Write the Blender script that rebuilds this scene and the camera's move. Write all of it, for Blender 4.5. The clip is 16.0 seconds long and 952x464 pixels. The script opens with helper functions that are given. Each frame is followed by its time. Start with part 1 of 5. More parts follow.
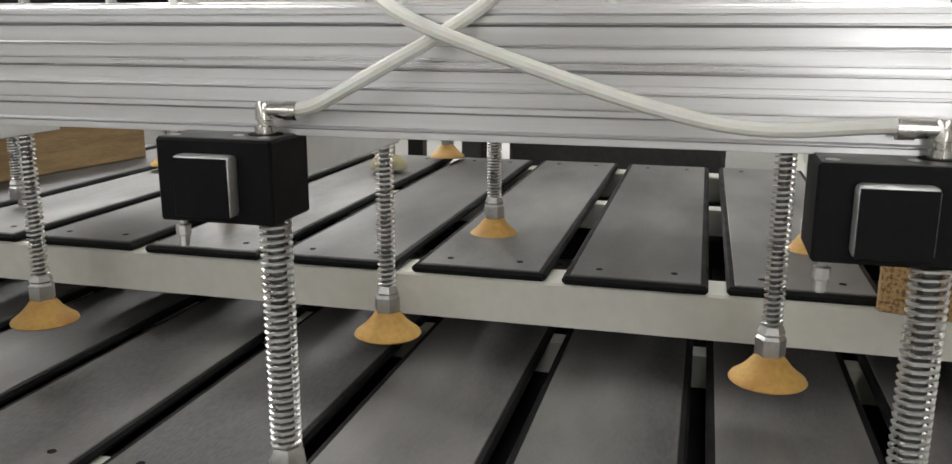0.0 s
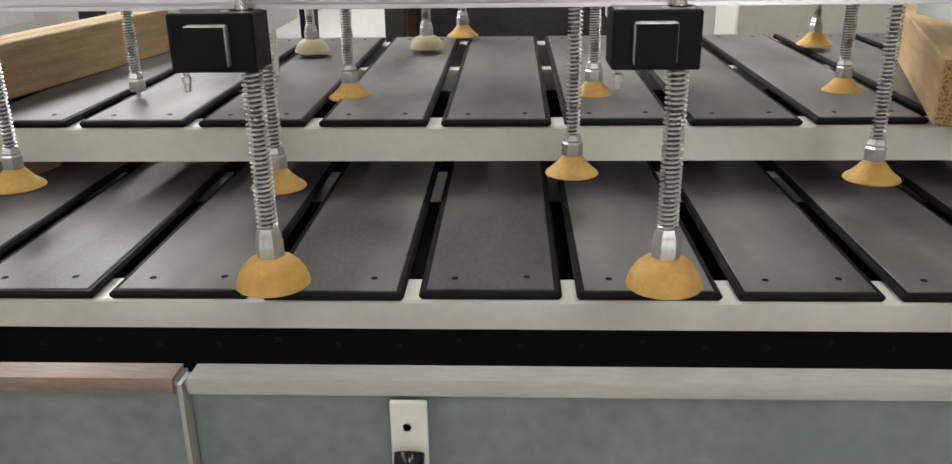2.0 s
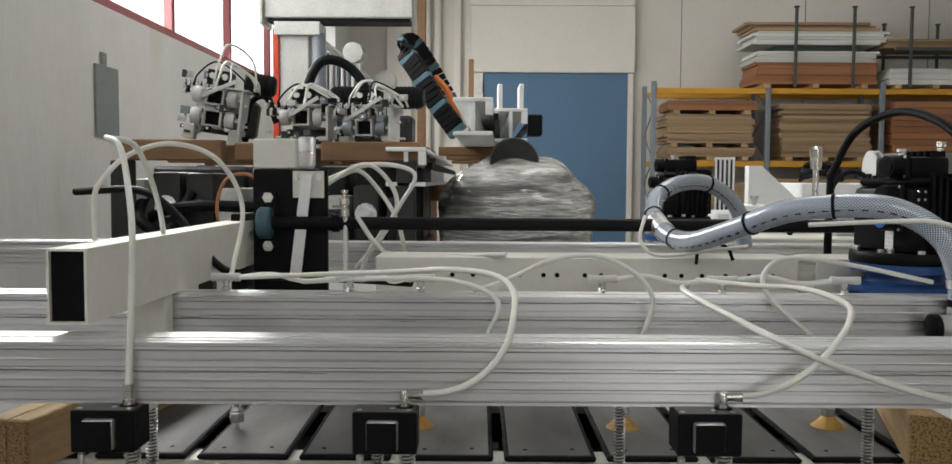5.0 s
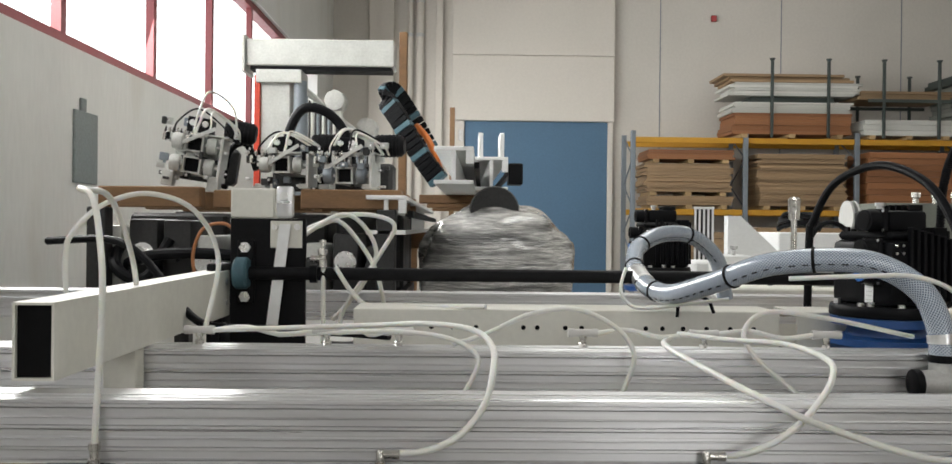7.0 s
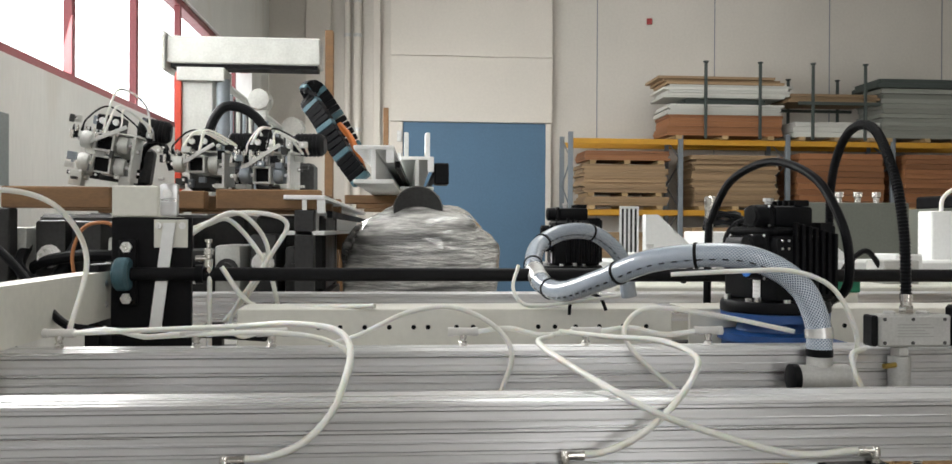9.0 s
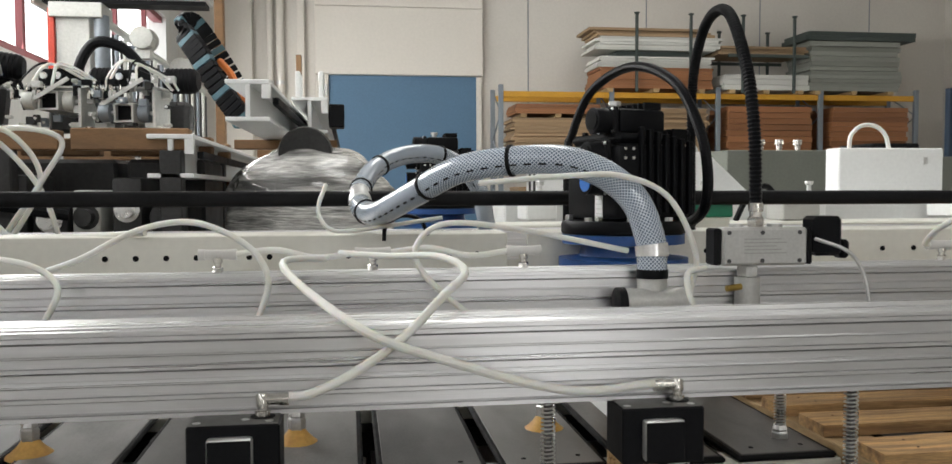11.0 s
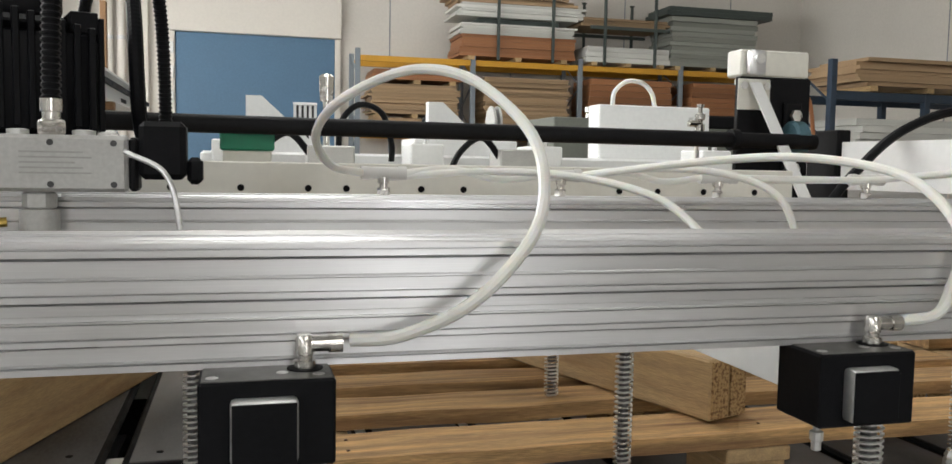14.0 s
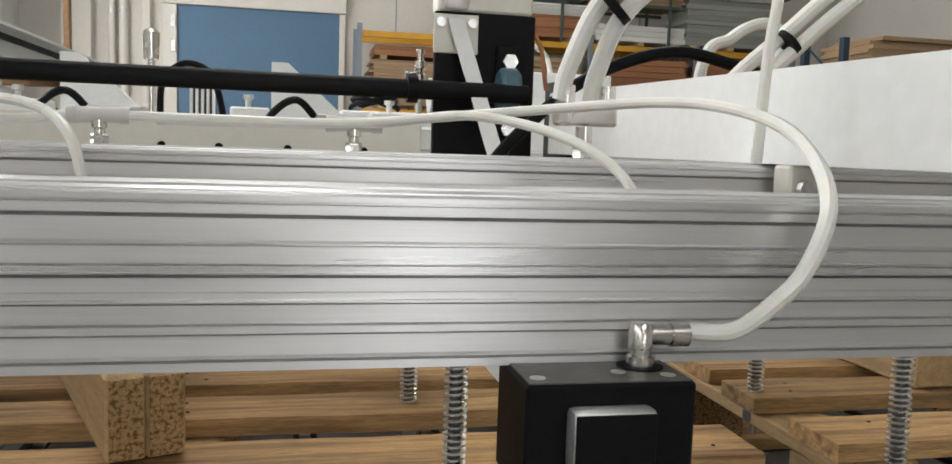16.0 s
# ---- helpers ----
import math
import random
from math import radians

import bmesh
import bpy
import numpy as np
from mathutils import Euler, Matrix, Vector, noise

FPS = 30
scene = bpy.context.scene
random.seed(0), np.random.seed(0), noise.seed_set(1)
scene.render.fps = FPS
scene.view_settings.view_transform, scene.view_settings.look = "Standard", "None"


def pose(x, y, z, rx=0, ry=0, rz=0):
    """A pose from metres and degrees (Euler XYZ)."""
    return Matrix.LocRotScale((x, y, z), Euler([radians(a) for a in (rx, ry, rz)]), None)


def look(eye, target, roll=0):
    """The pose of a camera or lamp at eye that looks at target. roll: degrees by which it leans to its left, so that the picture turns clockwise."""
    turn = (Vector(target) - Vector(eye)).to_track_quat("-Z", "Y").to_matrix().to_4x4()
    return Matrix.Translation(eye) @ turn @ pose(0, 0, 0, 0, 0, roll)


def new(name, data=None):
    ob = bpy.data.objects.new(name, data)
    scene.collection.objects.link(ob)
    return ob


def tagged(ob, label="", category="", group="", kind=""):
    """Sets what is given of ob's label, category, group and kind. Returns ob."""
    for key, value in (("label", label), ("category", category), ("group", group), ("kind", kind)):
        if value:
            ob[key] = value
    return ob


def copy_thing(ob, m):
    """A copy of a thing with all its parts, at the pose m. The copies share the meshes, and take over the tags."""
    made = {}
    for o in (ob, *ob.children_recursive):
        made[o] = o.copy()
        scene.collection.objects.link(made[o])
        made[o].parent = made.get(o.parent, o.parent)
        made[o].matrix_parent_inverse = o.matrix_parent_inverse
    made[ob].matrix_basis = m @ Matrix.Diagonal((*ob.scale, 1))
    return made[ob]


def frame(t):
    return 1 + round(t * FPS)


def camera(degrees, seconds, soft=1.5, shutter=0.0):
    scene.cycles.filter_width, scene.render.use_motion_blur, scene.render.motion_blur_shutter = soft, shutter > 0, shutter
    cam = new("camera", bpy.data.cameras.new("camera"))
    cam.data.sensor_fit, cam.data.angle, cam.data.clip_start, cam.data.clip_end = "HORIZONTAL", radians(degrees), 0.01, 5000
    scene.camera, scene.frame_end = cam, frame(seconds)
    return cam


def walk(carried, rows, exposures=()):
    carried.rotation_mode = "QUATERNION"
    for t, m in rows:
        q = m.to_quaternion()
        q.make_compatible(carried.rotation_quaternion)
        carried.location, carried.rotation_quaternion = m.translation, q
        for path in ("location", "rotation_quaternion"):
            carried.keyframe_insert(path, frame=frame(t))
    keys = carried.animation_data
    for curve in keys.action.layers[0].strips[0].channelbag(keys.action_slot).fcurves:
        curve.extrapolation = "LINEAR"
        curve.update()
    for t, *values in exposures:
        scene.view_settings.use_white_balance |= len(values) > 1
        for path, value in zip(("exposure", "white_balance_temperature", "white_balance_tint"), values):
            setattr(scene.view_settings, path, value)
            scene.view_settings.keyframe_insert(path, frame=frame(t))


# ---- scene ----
cam = camera(57.4, 16.0)
METRES, EYE, TILT, LEAN, TURN = 3.6, 1.1, -10.8, -4.5, 14.4
PATH = [
    (0, (-0.012, 0.101, 1.073), (-0.503, 1.986, 0.617), 0.2),
    (0.5, (-0.225, 0.072, 1.064), (-0.739, 1.947, 0.594), -0.9),
    (1, (-0.356, -0.014, 1.082), (-0.761, 1.884, 0.599), -1.3),
    (1.5, (-0.469, -0.134, 1.09), (-0.581, 1.789, 0.551), -1.4),
    (2, (-0.485, -0.256, 1.097), (-0.568, 1.614, 0.395), -0.8),
    (2.5, (-0.516, -0.381, 1.162), (-0.629, 1.456, 0.38), -0.4),
    (3, (-0.624, -0.472, 1.2), (-0.751, 1.333, 0.348), -0.9),
    (3.5, (-0.652, -0.526, 1.244), (-0.759, 1.36, 0.586), -0.6),
    (4, (-0.644, -0.547, 1.279), (-0.684, 1.407, 0.856), 0.2),
    (4.5, (-0.647, -0.56, 1.305), (-0.662, 1.429, 1.101), 0.3),
    (5, (-0.662, -0.557, 1.32), (-0.67, 1.439, 1.203), 0.3),
    (7.5, (-0.658, -0.534, 1.332), (-0.611, 1.465, 1.326), 0.6),
    (8, (-0.648, -0.528, 1.333), (-0.588, 1.472, 1.327), 0.5),
    (8.5, (-0.608, -0.522, 1.328), (-0.514, 1.475, 1.324), 0.3),
    (9, (-0.531, -0.502, 1.322), (-0.37, 1.492, 1.317), 0.3),
    (9.2, (-0.495, -0.488, 1.32), (-0.311, 1.503, 1.311), 0.3),
    (11.3, (-0.201, -0.184, 1.215), (0.136, 1.784, 1.106), -0.4),
    (11.5, (-0.185, -0.158, 1.209), (0.2, 1.801, 1.092), -0.4),
    (12, (-0.055, -0.132, 1.184), (0.4, 1.811, 1.041), -0.6),
    (12.5, (0.153, -0.135, 1.181), (0.608, 1.806, 1.023), -0.6),
    (13, (0.326, -0.134, 1.161), (0.793, 1.804, 0.996), -0.2),
    (13.5, (0.466, -0.035, 1.14), (0.947, 1.9, 0.977), 0.3),
    (14, (0.609, 0.053, 1.143), (1.126, 1.979, 0.989), 1.0),
    (14.5, (0.832, 0.081, 1.14), (1.337, 2.01, 0.986), 1.2),
    (15, (1.072, 0.098, 1.136), (1.51, 2.043, 0.98), 1.9),
    (15.5, (1.26, 0.199, 1.112), (1.683, 2.147, 0.946), 2.3),
    (16, (1.416, 0.237, 1.113), (1.839, 2.181, 0.917), 1.9),
]
walk(cam, [(t, look(eye, target, roll)) for t, eye, target, roll in PATH],
     [(0, -0.2), (1.0, -0.15), (2.0, 0.05), (3.0, 0.33), (3.6, 0.05), (4.0, -0.3), (4.5, -0.82), (5.0, -0.82), (7.5, -0.5), (9.0, -0.42), (11.5, -0.46), (12.5, -0.22), (13.5, -0.28), (15.0, -0.42), (16.0, -0.42)])

# ---- world and light ----
world = bpy.data.worlds.new("sky")
scene.world = world
world.use_nodes = True
wn = world.node_tree
sky = wn.nodes.new("ShaderNodeTexSky")
sky.sky_type, sky.sun_disc = "NISHITA", False
sky.sun_elevation, sky.sun_rotation = radians(42), radians(150)
wn.links.new(sky.outputs[0], wn.nodes["Background"].inputs[0])
wn.nodes["Background"].inputs[1].default_value = 0.12


def area(name, eye, target, wide, high, watts, colour=(1, 1, 1)):
    lamp = bpy.data.lights.new(name, "AREA")
    lamp.shape, lamp.size, lamp.size_y, lamp.energy, lamp.color = "RECTANGLE", wide, high, watts, colour
    ob = new(name, lamp)
    ob.matrix_world = look(eye, target)
    return ob


# daylight in the west window band and the open gate; a high front lamp for the hose shadows
area("west_window_light", (-3.2, 8.8, 3.37), (0, 8.6, 2.6), 12.5, 1.6, 830, (1.0, 0.99, 0.96))
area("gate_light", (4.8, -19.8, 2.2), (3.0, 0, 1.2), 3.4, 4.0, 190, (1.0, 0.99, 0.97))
area("roof_light_front", (3.6, -4.0, 6.9), (2.6, 0.0, 0), 2.0, 6.0, 160, (1.0, 0.98, 0.95))
# three added fill lamps below the closed ceiling, which has no openings
area("fill_light_south", (1.5, -11.0, 6.9), (1.5, -10.9, 0), 1.8, 9.0, 480, (1.0, 0.98, 0.95))
area("fill_light_middle", (1.0, 4.5, 6.9), (1.0, 4.6, 0), 1.6, 5.0, 210, (1.0, 0.99, 0.96))
area("fill_light_rear", (5.5, 11.0, 6.9), (5.5, 11.1, 0), 1.6, 9.0, 130, (1.0, 0.99, 0.96))


# ---- materials ----
def material(name, colour, rough=0.5, metal=0.0, vary=0.12, scale=8.0, fine=60.0, bump=0.1, stretch=(1, 1, 1), stain=None, stain_at=(0.55, 0.75), island=0.0):
    """A surface with a broad and a fine variation of colour and gloss, and relief; stain: a second colour in patches."""
    m = bpy.data.materials.new(name)
    m.use_nodes = True
    n, link = m.node_tree.nodes, m.node_tree.links.new
    b = n["Principled BSDF"]
    co = n.new("ShaderNodeTexCoord")
    mp = n.new("ShaderNodeMapping")
    mp.inputs["Scale"].default_value = stretch
    if island:
        who = n.new("ShaderNodeObjectInfo")
        off = n.new("ShaderNodeVectorMath")
        off.operation = "SCALE"
        off.inputs[0].default_value = (7.3, 13.1, 5.7)
        link(who.outputs["Random"], off.inputs["Scale"])
        both = n.new("ShaderNodeVectorMath")
        link(co.outputs["Object"], both.inputs[0]), link(off.outputs[0], both.inputs[1])
        link(both.outputs[0], mp.inputs["Vector"])
    else:
        link(co.outputs["Object"], mp.inputs["Vector"])
    broad, small = n.new("ShaderNodeTexNoise"), n.new("ShaderNodeTexNoise")
    for tex, s, d in ((broad, scale, 3), (small, fine, 6)):
        tex.inputs["Scale"].default_value, tex.inputs["Detail"].default_value = s, d
        link(mp.outputs[0], tex.inputs["Vector"])
    add = n.new("ShaderNodeMath")
    add.operation = "ADD"
    link(broad.outputs[0], add.inputs[0]), link(small.outputs[0], add.inputs[1])
    ramp = n.new("ShaderNodeMapRange")
    ramp.inputs[1].default_value, ramp.inputs[2].default_value = 0.7, 1.3
    ramp.inputs[3].default_value, ramp.inputs[4].default_value = 1 - vary, 1 + vary
    link(add.outputs[0], ramp.inputs[0])
    mul = n.new("ShaderNodeMix")
    mul.data_type, mul.blend_type = "RGBA", "MULTIPLY"
    mul.inputs["Factor"].default_value = 1.0
    mul.inputs["A"].default_value = (*colour, 1)
    link(ramp.outputs[0], mul.inputs["B"])
    out = mul.outputs["Result"]
    if stain:
        big = n.new("ShaderNodeTexNoise")
        big.inputs["Scale"].default_value, big.inputs["Detail"].default_value = scale * 0.6, 5
        link(mp.outputs[0], big.inputs["Vector"])
        cut = n.new("ShaderNodeMapRange")
        cut.inputs[1].default_value, cut.inputs[2].default_value = stain_at
        link(big.outputs[0], cut.inputs[0])
        mix = n.new("ShaderNodeMix")
        mix.data_type = "RGBA"
        mix.inputs["B"].default_value = (*stain, 1)
        link(cut.outputs[0], mix.inputs["Factor"]), link(out, mix.inputs["A"])
        out = mix.outputs["Result"]
    if island:
        info = n.new("ShaderNodeObjectInfo")
        sh = n.new("ShaderNodeMapRange")
        sh.inputs[3].default_value, sh.inputs[4].default_value = 1 - island, 1 + island
        link(info.outputs["Random"], sh.inputs[0])
        mx = n.new("ShaderNodeMix")
        mx.data_type, mx.blend_type = "RGBA", "MULTIPLY"
        mx.inputs["Factor"].default_value = 1.0
        link(out, mx.inputs["A"]), link(sh.outputs[0], mx.inputs["B"])
        out = mx.outputs["Result"]
    link(out, b.inputs["Base Color"])
    rr = n.new("ShaderNodeMapRange")
    rr.inputs[1].default_value, rr.inputs[2].default_value = 0.3, 0.7
    rr.inputs[3].default_value, rr.inputs[4].default_value = max(0.03, rough - 0.08), min(1, rough + 0.1)
    link(broad.outputs[0], rr.inputs[0]), link(rr.outputs[0], b.inputs["Roughness"])
    b.inputs["Metallic"].default_value = metal
    if bump:
        bp = n.new("ShaderNodeBump")
        bp.inputs["Strength"].default_value, bp.inputs["Distance"].default_value = bump, 0.002
        link(small.outputs[0], bp.inputs["Height"]), link(bp.outputs[0], b.inputs["Normal"])
    return m


ALU = material("brushed_aluminium", (0.74, 0.74, 0.745), 0.33, 0.80, 0.045, 2.5, 30, 0.02, (0.6, 30, 30), (0.58, 0.58, 0.57), (0.58, 0.80))
PAINT = material("cream_white_paint", (0.74, 0.73, 0.66), 0.42, 0.0, 0.05, 5, 60, 0.04, stain=(0.60, 0.58, 0.50), stain_at=(0.62, 0.85))
WHITE = material("white_paint", (0.82, 0.83, 0.82), 0.45, 0.0, 0.04, 4, 60, 0.04)
PAD = material("grey_worn_plate", (0.062, 0.060, 0.059), 0.5, 0.0, 0.42, 3.0, 110, 0.2, (2.4, 0.8, 1), (0.195, 0.188, 0.182), (0.40, 0.68), 0.26)
RUBBER = material("black_rubber", (0.009, 0.009, 0.0095), 0.6, 0.0, 0.2, 20, 120, 0.12)
BLACK = material("black_anodised", (0.007, 0.0073, 0.0085), 0.42, 0.0, 0.2, 12, 200, 0.06)
BLACKPAINT = material("black_paint", (0.009, 0.009, 0.010), 0.48, 0.0, 0.2, 9, 90, 0.06)
STEEL = material("bright_steel", (0.84, 0.84, 0.83), 0.30, 1.0, 0.1, 30, 200, 0.03)
NICKEL = material("nickel_plate", (0.72, 0.70, 0.66), 0.22, 1.0, 0.08, 40, 200, 0.02)
ZINC = material("dull_zinc", (0.64, 0.64, 0.63), 0.40, 0.9, 0.15, 25, 160, 0.06)
GALV = material("galvanised_sheet", (0.25, 0.28, 0.275), 0.46, 0.45, 0.16, 7, 50, 0.05, (1, 1, 1), (0.22, 0.25, 0.25), (0.55, 0.72))
CUP = material("orange_silicone", (0.62, 0.37, 0.10), 0.58, 0.0, 0.14, 30, 160, 0.1, stain=(0.47, 0.21, 0.06), stain_at=(0.5, 0.8), island=0.1)
PALECUP = material("pale_silicone", (0.46, 0.42, 0.26), 0.6, 0.0, 0.1, 30, 160, 0.1)
HOSE = material("white_plastic_hose", (0.80, 0.80, 0.75), 0.34, 0.0, 0.04, 12, 60, 0.0)
PINE = material("pine", (0.50, 0.31, 0.135), 0.7, 0.0, 0.40, 7, 60, 0.7, (0.8, 13, 13), (0.19, 0.10, 0.045), (0.46, 0.72), 0.28)
PINEY = material("pine_along_y", (0.47, 0.325, 0.165), 0.68, 0.0, 0.24, 6, 55, 0.5, (11, 1, 11), (0.29, 0.17, 0.075), (0.52, 0.78), 0.2)
CHIP = material("chipboard_end", (0.46, 0.30, 0.135), 0.8, 0.0, 0.3, 330, 700, 0.8, (1, 1, 1), (0.17, 0.085, 0.03), (0.46, 0.62))
# near-black of the plinth; also paints the shade in tube ends and holes
VOID = material("shade_and_plinth_black", (0.006, 0.006, 0.0065), 0.7, 0.0, 0.2, 8, 60, 0.1)
_t = ALU.node_tree.nodes.new("ShaderNodeCombineXYZ")
_t.inputs[1].default_value = _t.inputs[2].default_value = 0.7
ALU.node_tree.links.new(_t.outputs[0], ALU.node_tree.nodes["Principled BSDF"].inputs["Tangent"])
ALU.node_tree.nodes["Principled BSDF"].inputs["Anisotropic"].default_value = 0.7
for m in (BLACK, BLACKPAINT, RUBBER, VOID):
    m.node_tree.nodes["Principled BSDF"].inputs["Specular IOR Level"].default_value = 0.1
for m, w in ((HOSE, 0.25), (CUP, 0.12)):
    m.node_tree.nodes["Principled BSDF"].inputs["Subsurface Weight"].default_value = w
    m.node_tree.nodes["Principled BSDF"].inputs["Subsurface Radius"].default_value = (0.01, 0.007, 0.004)


# ---- building helpers ----
def thing(name, at, label, category, group="", kind=""):
    ob = new(name)
    ob.location = at
    ob.empty_display_size = 0.05
    return tagged(ob, label, category, group, kind)


def put(name, bm, mat, at=(0, 0, 0), smooth=True):
    me = bpy.data.meshes.new(name)
    bm.normal_update()
    if smooth:
        for f in bm.faces:
            f.smooth = True
        for e in bm.edges:
            if len(e.link_faces) == 2 and e.calc_face_angle(0) > 0.6:
                e.smooth = False
    bm.to_mesh(me)
    bm.free()
    me.materials.append(mat)
    ob = new(name, me)
    ob.location = at
    return ob


def base_of(ob):
    p = Vector((0, 0, 0))
    while ob:
        p += ob.location
        ob = ob.parent
    return p


def part(name, bm, mat, parent, label="", kind=""):
    """One mesh, built in world places, under a thing or a part."""
    bmesh.ops.translate(bm, verts=bm.verts, vec=-base_of(parent))
    ob = put(name, bm, mat)
    ob.parent = parent
    return tagged(ob, label, kind=kind)


def box(x0, x1, y0, y1, z0, z1, bevel=0.0, bm=None, m=None, seg=1):
    bm = bm or bmesh.new()
    r = bmesh.ops.create_cube(bm, size=1.0)
    vs = r["verts"]
    bmesh.ops.scale(bm, vec=(x1 - x0, y1 - y0, z1 - z0), verts=vs)
    bmesh.ops.translate(bm, vec=((x0 + x1) / 2, (y0 + y1) / 2, (z0 + z1) / 2), verts=vs)
    if m:
        bmesh.ops.transform(bm, matrix=m, verts=vs)
    if bevel:
        es = list({e for v in vs for e in v.link_edges})
        bmesh.ops.bevel(bm, geom=es, offset=bevel, segments=seg, affect="EDGES", profile=0.5)
    return bm


def rod(a, b, r, n=16, bm=None, r2=None, caps=True):
    """A round bar from a to b."""
    bm = bm or bmesh.new()
    a, b = Vector(a), Vector(b)
    m = Matrix.Translation((a + b) / 2) @ (b - a).to_track_quat("Z", "Y").to_matrix().to_4x4()
    bmesh.ops.create_cone(bm, cap_ends=caps, segments=n, radius1=r, radius2=r if r2 is None else r2, depth=(b - a).length, matrix=m)
    return bm


def lathe(profile, at=(0, 0, 0), n=24, bm=None, axis="Z"):
    """Turns (radius, height) pairs about an upright axis; axis X or Y lays it down."""
    bm = bm or bmesh.new()
    turn = {"Z": Matrix(), "X": Matrix.Rotation(radians(90), 4, "Y"), "Y": Matrix.Rotation(radians(-90), 4, "X")}[axis]
    rings = []
    for r, h in profile:
        rings.append([bm.verts.new(Vector(at) + turn @ Vector((r * math.cos(2 * math.pi * i / n), r * math.sin(2 * math.pi * i / n), h))) for i in range(n)])
    for p, q in zip(rings, rings[1:]):
        for i in range(n):
            bm.faces.new((p[i], p[(i + 1) % n], q[(i + 1) % n], q[i]))
    bm.faces.new(rings[0][::-1]), bm.faces.new(rings[-1])
    return bm


def smooth_line(points, steps=8):
    """A curve through the points (Catmull-Rom)."""
    p = [Vector(q) for q in points]
    p = [p[0] * 2 - p[1]] + p + [p[-1] * 2 - p[-2]]
    line = []
    for i in range(1, len(p) - 2):
        for k in range(steps):
            t = k / steps
            line.append(0.5 * (2 * p[i] + (p[i + 1] - p[i - 1]) * t + (2 * p[i - 1] - 5 * p[i] + 4 * p[i + 1] - p[i + 2]) * t * t + (3 * p[i] - p[i - 1] - 3 * p[i + 1] + p[i + 2]) * t ** 3))
    return line + [p[-2]]


def sweep(line, r, n=10, bm=None, ripple=0.0, every=2):
    """A round tube along a line; ripple makes it corrugated."""
    bm = bm or bmesh.new()
    line = [Vector(q) for q in line]
    up, rings = None, []
    for i, c in enumerate(line):
        d = (line[min(i + 1, len(line) - 1)] - line[max(i - 1, 0)]).normalized()
        if up is None:
            up = d.orthogonal().normalized()
        up = (up - d * up.dot(d)).normalized()
        side = d.cross(up)
        rr = r + (ripple if (i // every) % 2 else 0.0)
        rings.append([bm.verts.new(c + rr * (math.cos(2 * math.pi * k / n) * up + math.sin(2 * math.pi * k / n) * side)) for k in range(n)])
    for p, q in zip(rings, rings[1:]):
        for k in range(n):
            bm.faces.new((p[k], p[(k + 1) % n], q[(k + 1) % n], q[k]))
    bm.faces.new(rings[0][::-1]), bm.faces.new(rings[-1])
    return bm


def dense(line, step):
    """The same line with points at even steps."""
    out, carry = [line[0]], 0.0
    for a, b in zip(line, line[1:]):
        length = (b - a).length
        pos = step - carry
        while pos < length:
            out.append(a.lerp(b, pos / length))
            pos += step
        carry = length - (pos - step)
    return out


def extrude(section, x0, x1, bm=None):
    """A (y, z) outline drawn out along x."""
    bm = bm or bmesh.new()
    a = [bm.verts.new((x0, y, z)) for y, z in section]
    b = [bm.verts.new((x1, y, z)) for y, z in section]
    k = len(section)
    for i in range(k):
        bm.faces.new((a[i], a[(i + 1) % k], b[(i + 1) % k], b[i]))
    bm.faces.new(a[::-1]), bm.faces.new(b)
    bmesh.ops.recalc_face_normals(bm, faces=bm.faces)
    return bm


def hexnut(at, across, height, bm=None):
    bm = bm or bmesh.new()
    x, y, z = at
    r = across / 2 / math.cos(math.pi / 6)
    return lathe([(r * 0.9, 0), (r, height * 0.12), (r, height * 0.86), (r * 0.84, height)], at, 6, bm)


# ---- hall ----
XW, XE, YS, YN, HIGH = -3.3, 12.7, -20.0, 17.3, 7.0
WALL = material("wall_plaster", (0.64, 0.61, 0.56), 0.85, 0.0, 0.05, 0.8, 20, 0.08)
WHITEWALL = material("white_wall", (0.74, 0.74, 0.71), 0.8, 0.0, 0.05, 1.6, 20, 0.1, (1, 1.5, 0.3), (0.60, 0.56, 0.48), (0.58, 0.82))
FLOOR = material("concrete_floor", (0.26, 0.255, 0.24), 0.6, 0.0, 0.14, 0.9, 30, 0.1)
CEIL = material("grey_ceiling", (0.52, 0.52, 0.5), 0.85, 0.0, 0.05, 1, 20, 0.05)
RED = material("red_window_frame", (0.26, 0.07, 0.075), 0.5, 0.0, 0.1, 6, 40, 0.04)
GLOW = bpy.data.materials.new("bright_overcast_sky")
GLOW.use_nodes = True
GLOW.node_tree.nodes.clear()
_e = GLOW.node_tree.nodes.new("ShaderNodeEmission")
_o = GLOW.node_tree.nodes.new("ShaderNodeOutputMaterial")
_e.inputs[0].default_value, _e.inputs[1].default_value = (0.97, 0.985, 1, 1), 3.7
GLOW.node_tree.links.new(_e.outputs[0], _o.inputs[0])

floor = tagged(put("floor", box(XW - 0.3, XE + 0.3, YS - 0.3, YN + 0.3, -0.2, 0.0), FLOOR), "grey concrete hall floor", "floor", kind="structure")
ceiling = tagged(put("ceiling", box(XW - 0.3, XE + 0.3, YS - 0.3, YN + 0.3, HIGH, HIGH + 0.2), CEIL), "plain grey hall ceiling", "ceiling", kind="structure")
wall_east = tagged(put("wall_east", box(XE, XE + 0.3, YS, YN + 0.3, 0, HIGH), WALL), "plain beige hall wall", "wall", kind="structure")
W0, W1, WZ0, WZ1 = -15.88, 15.4, 2.53, 4.20
bm = box(XW - 0.3, XW, YS - 0.3, YN + 0.3, 0, WZ0)
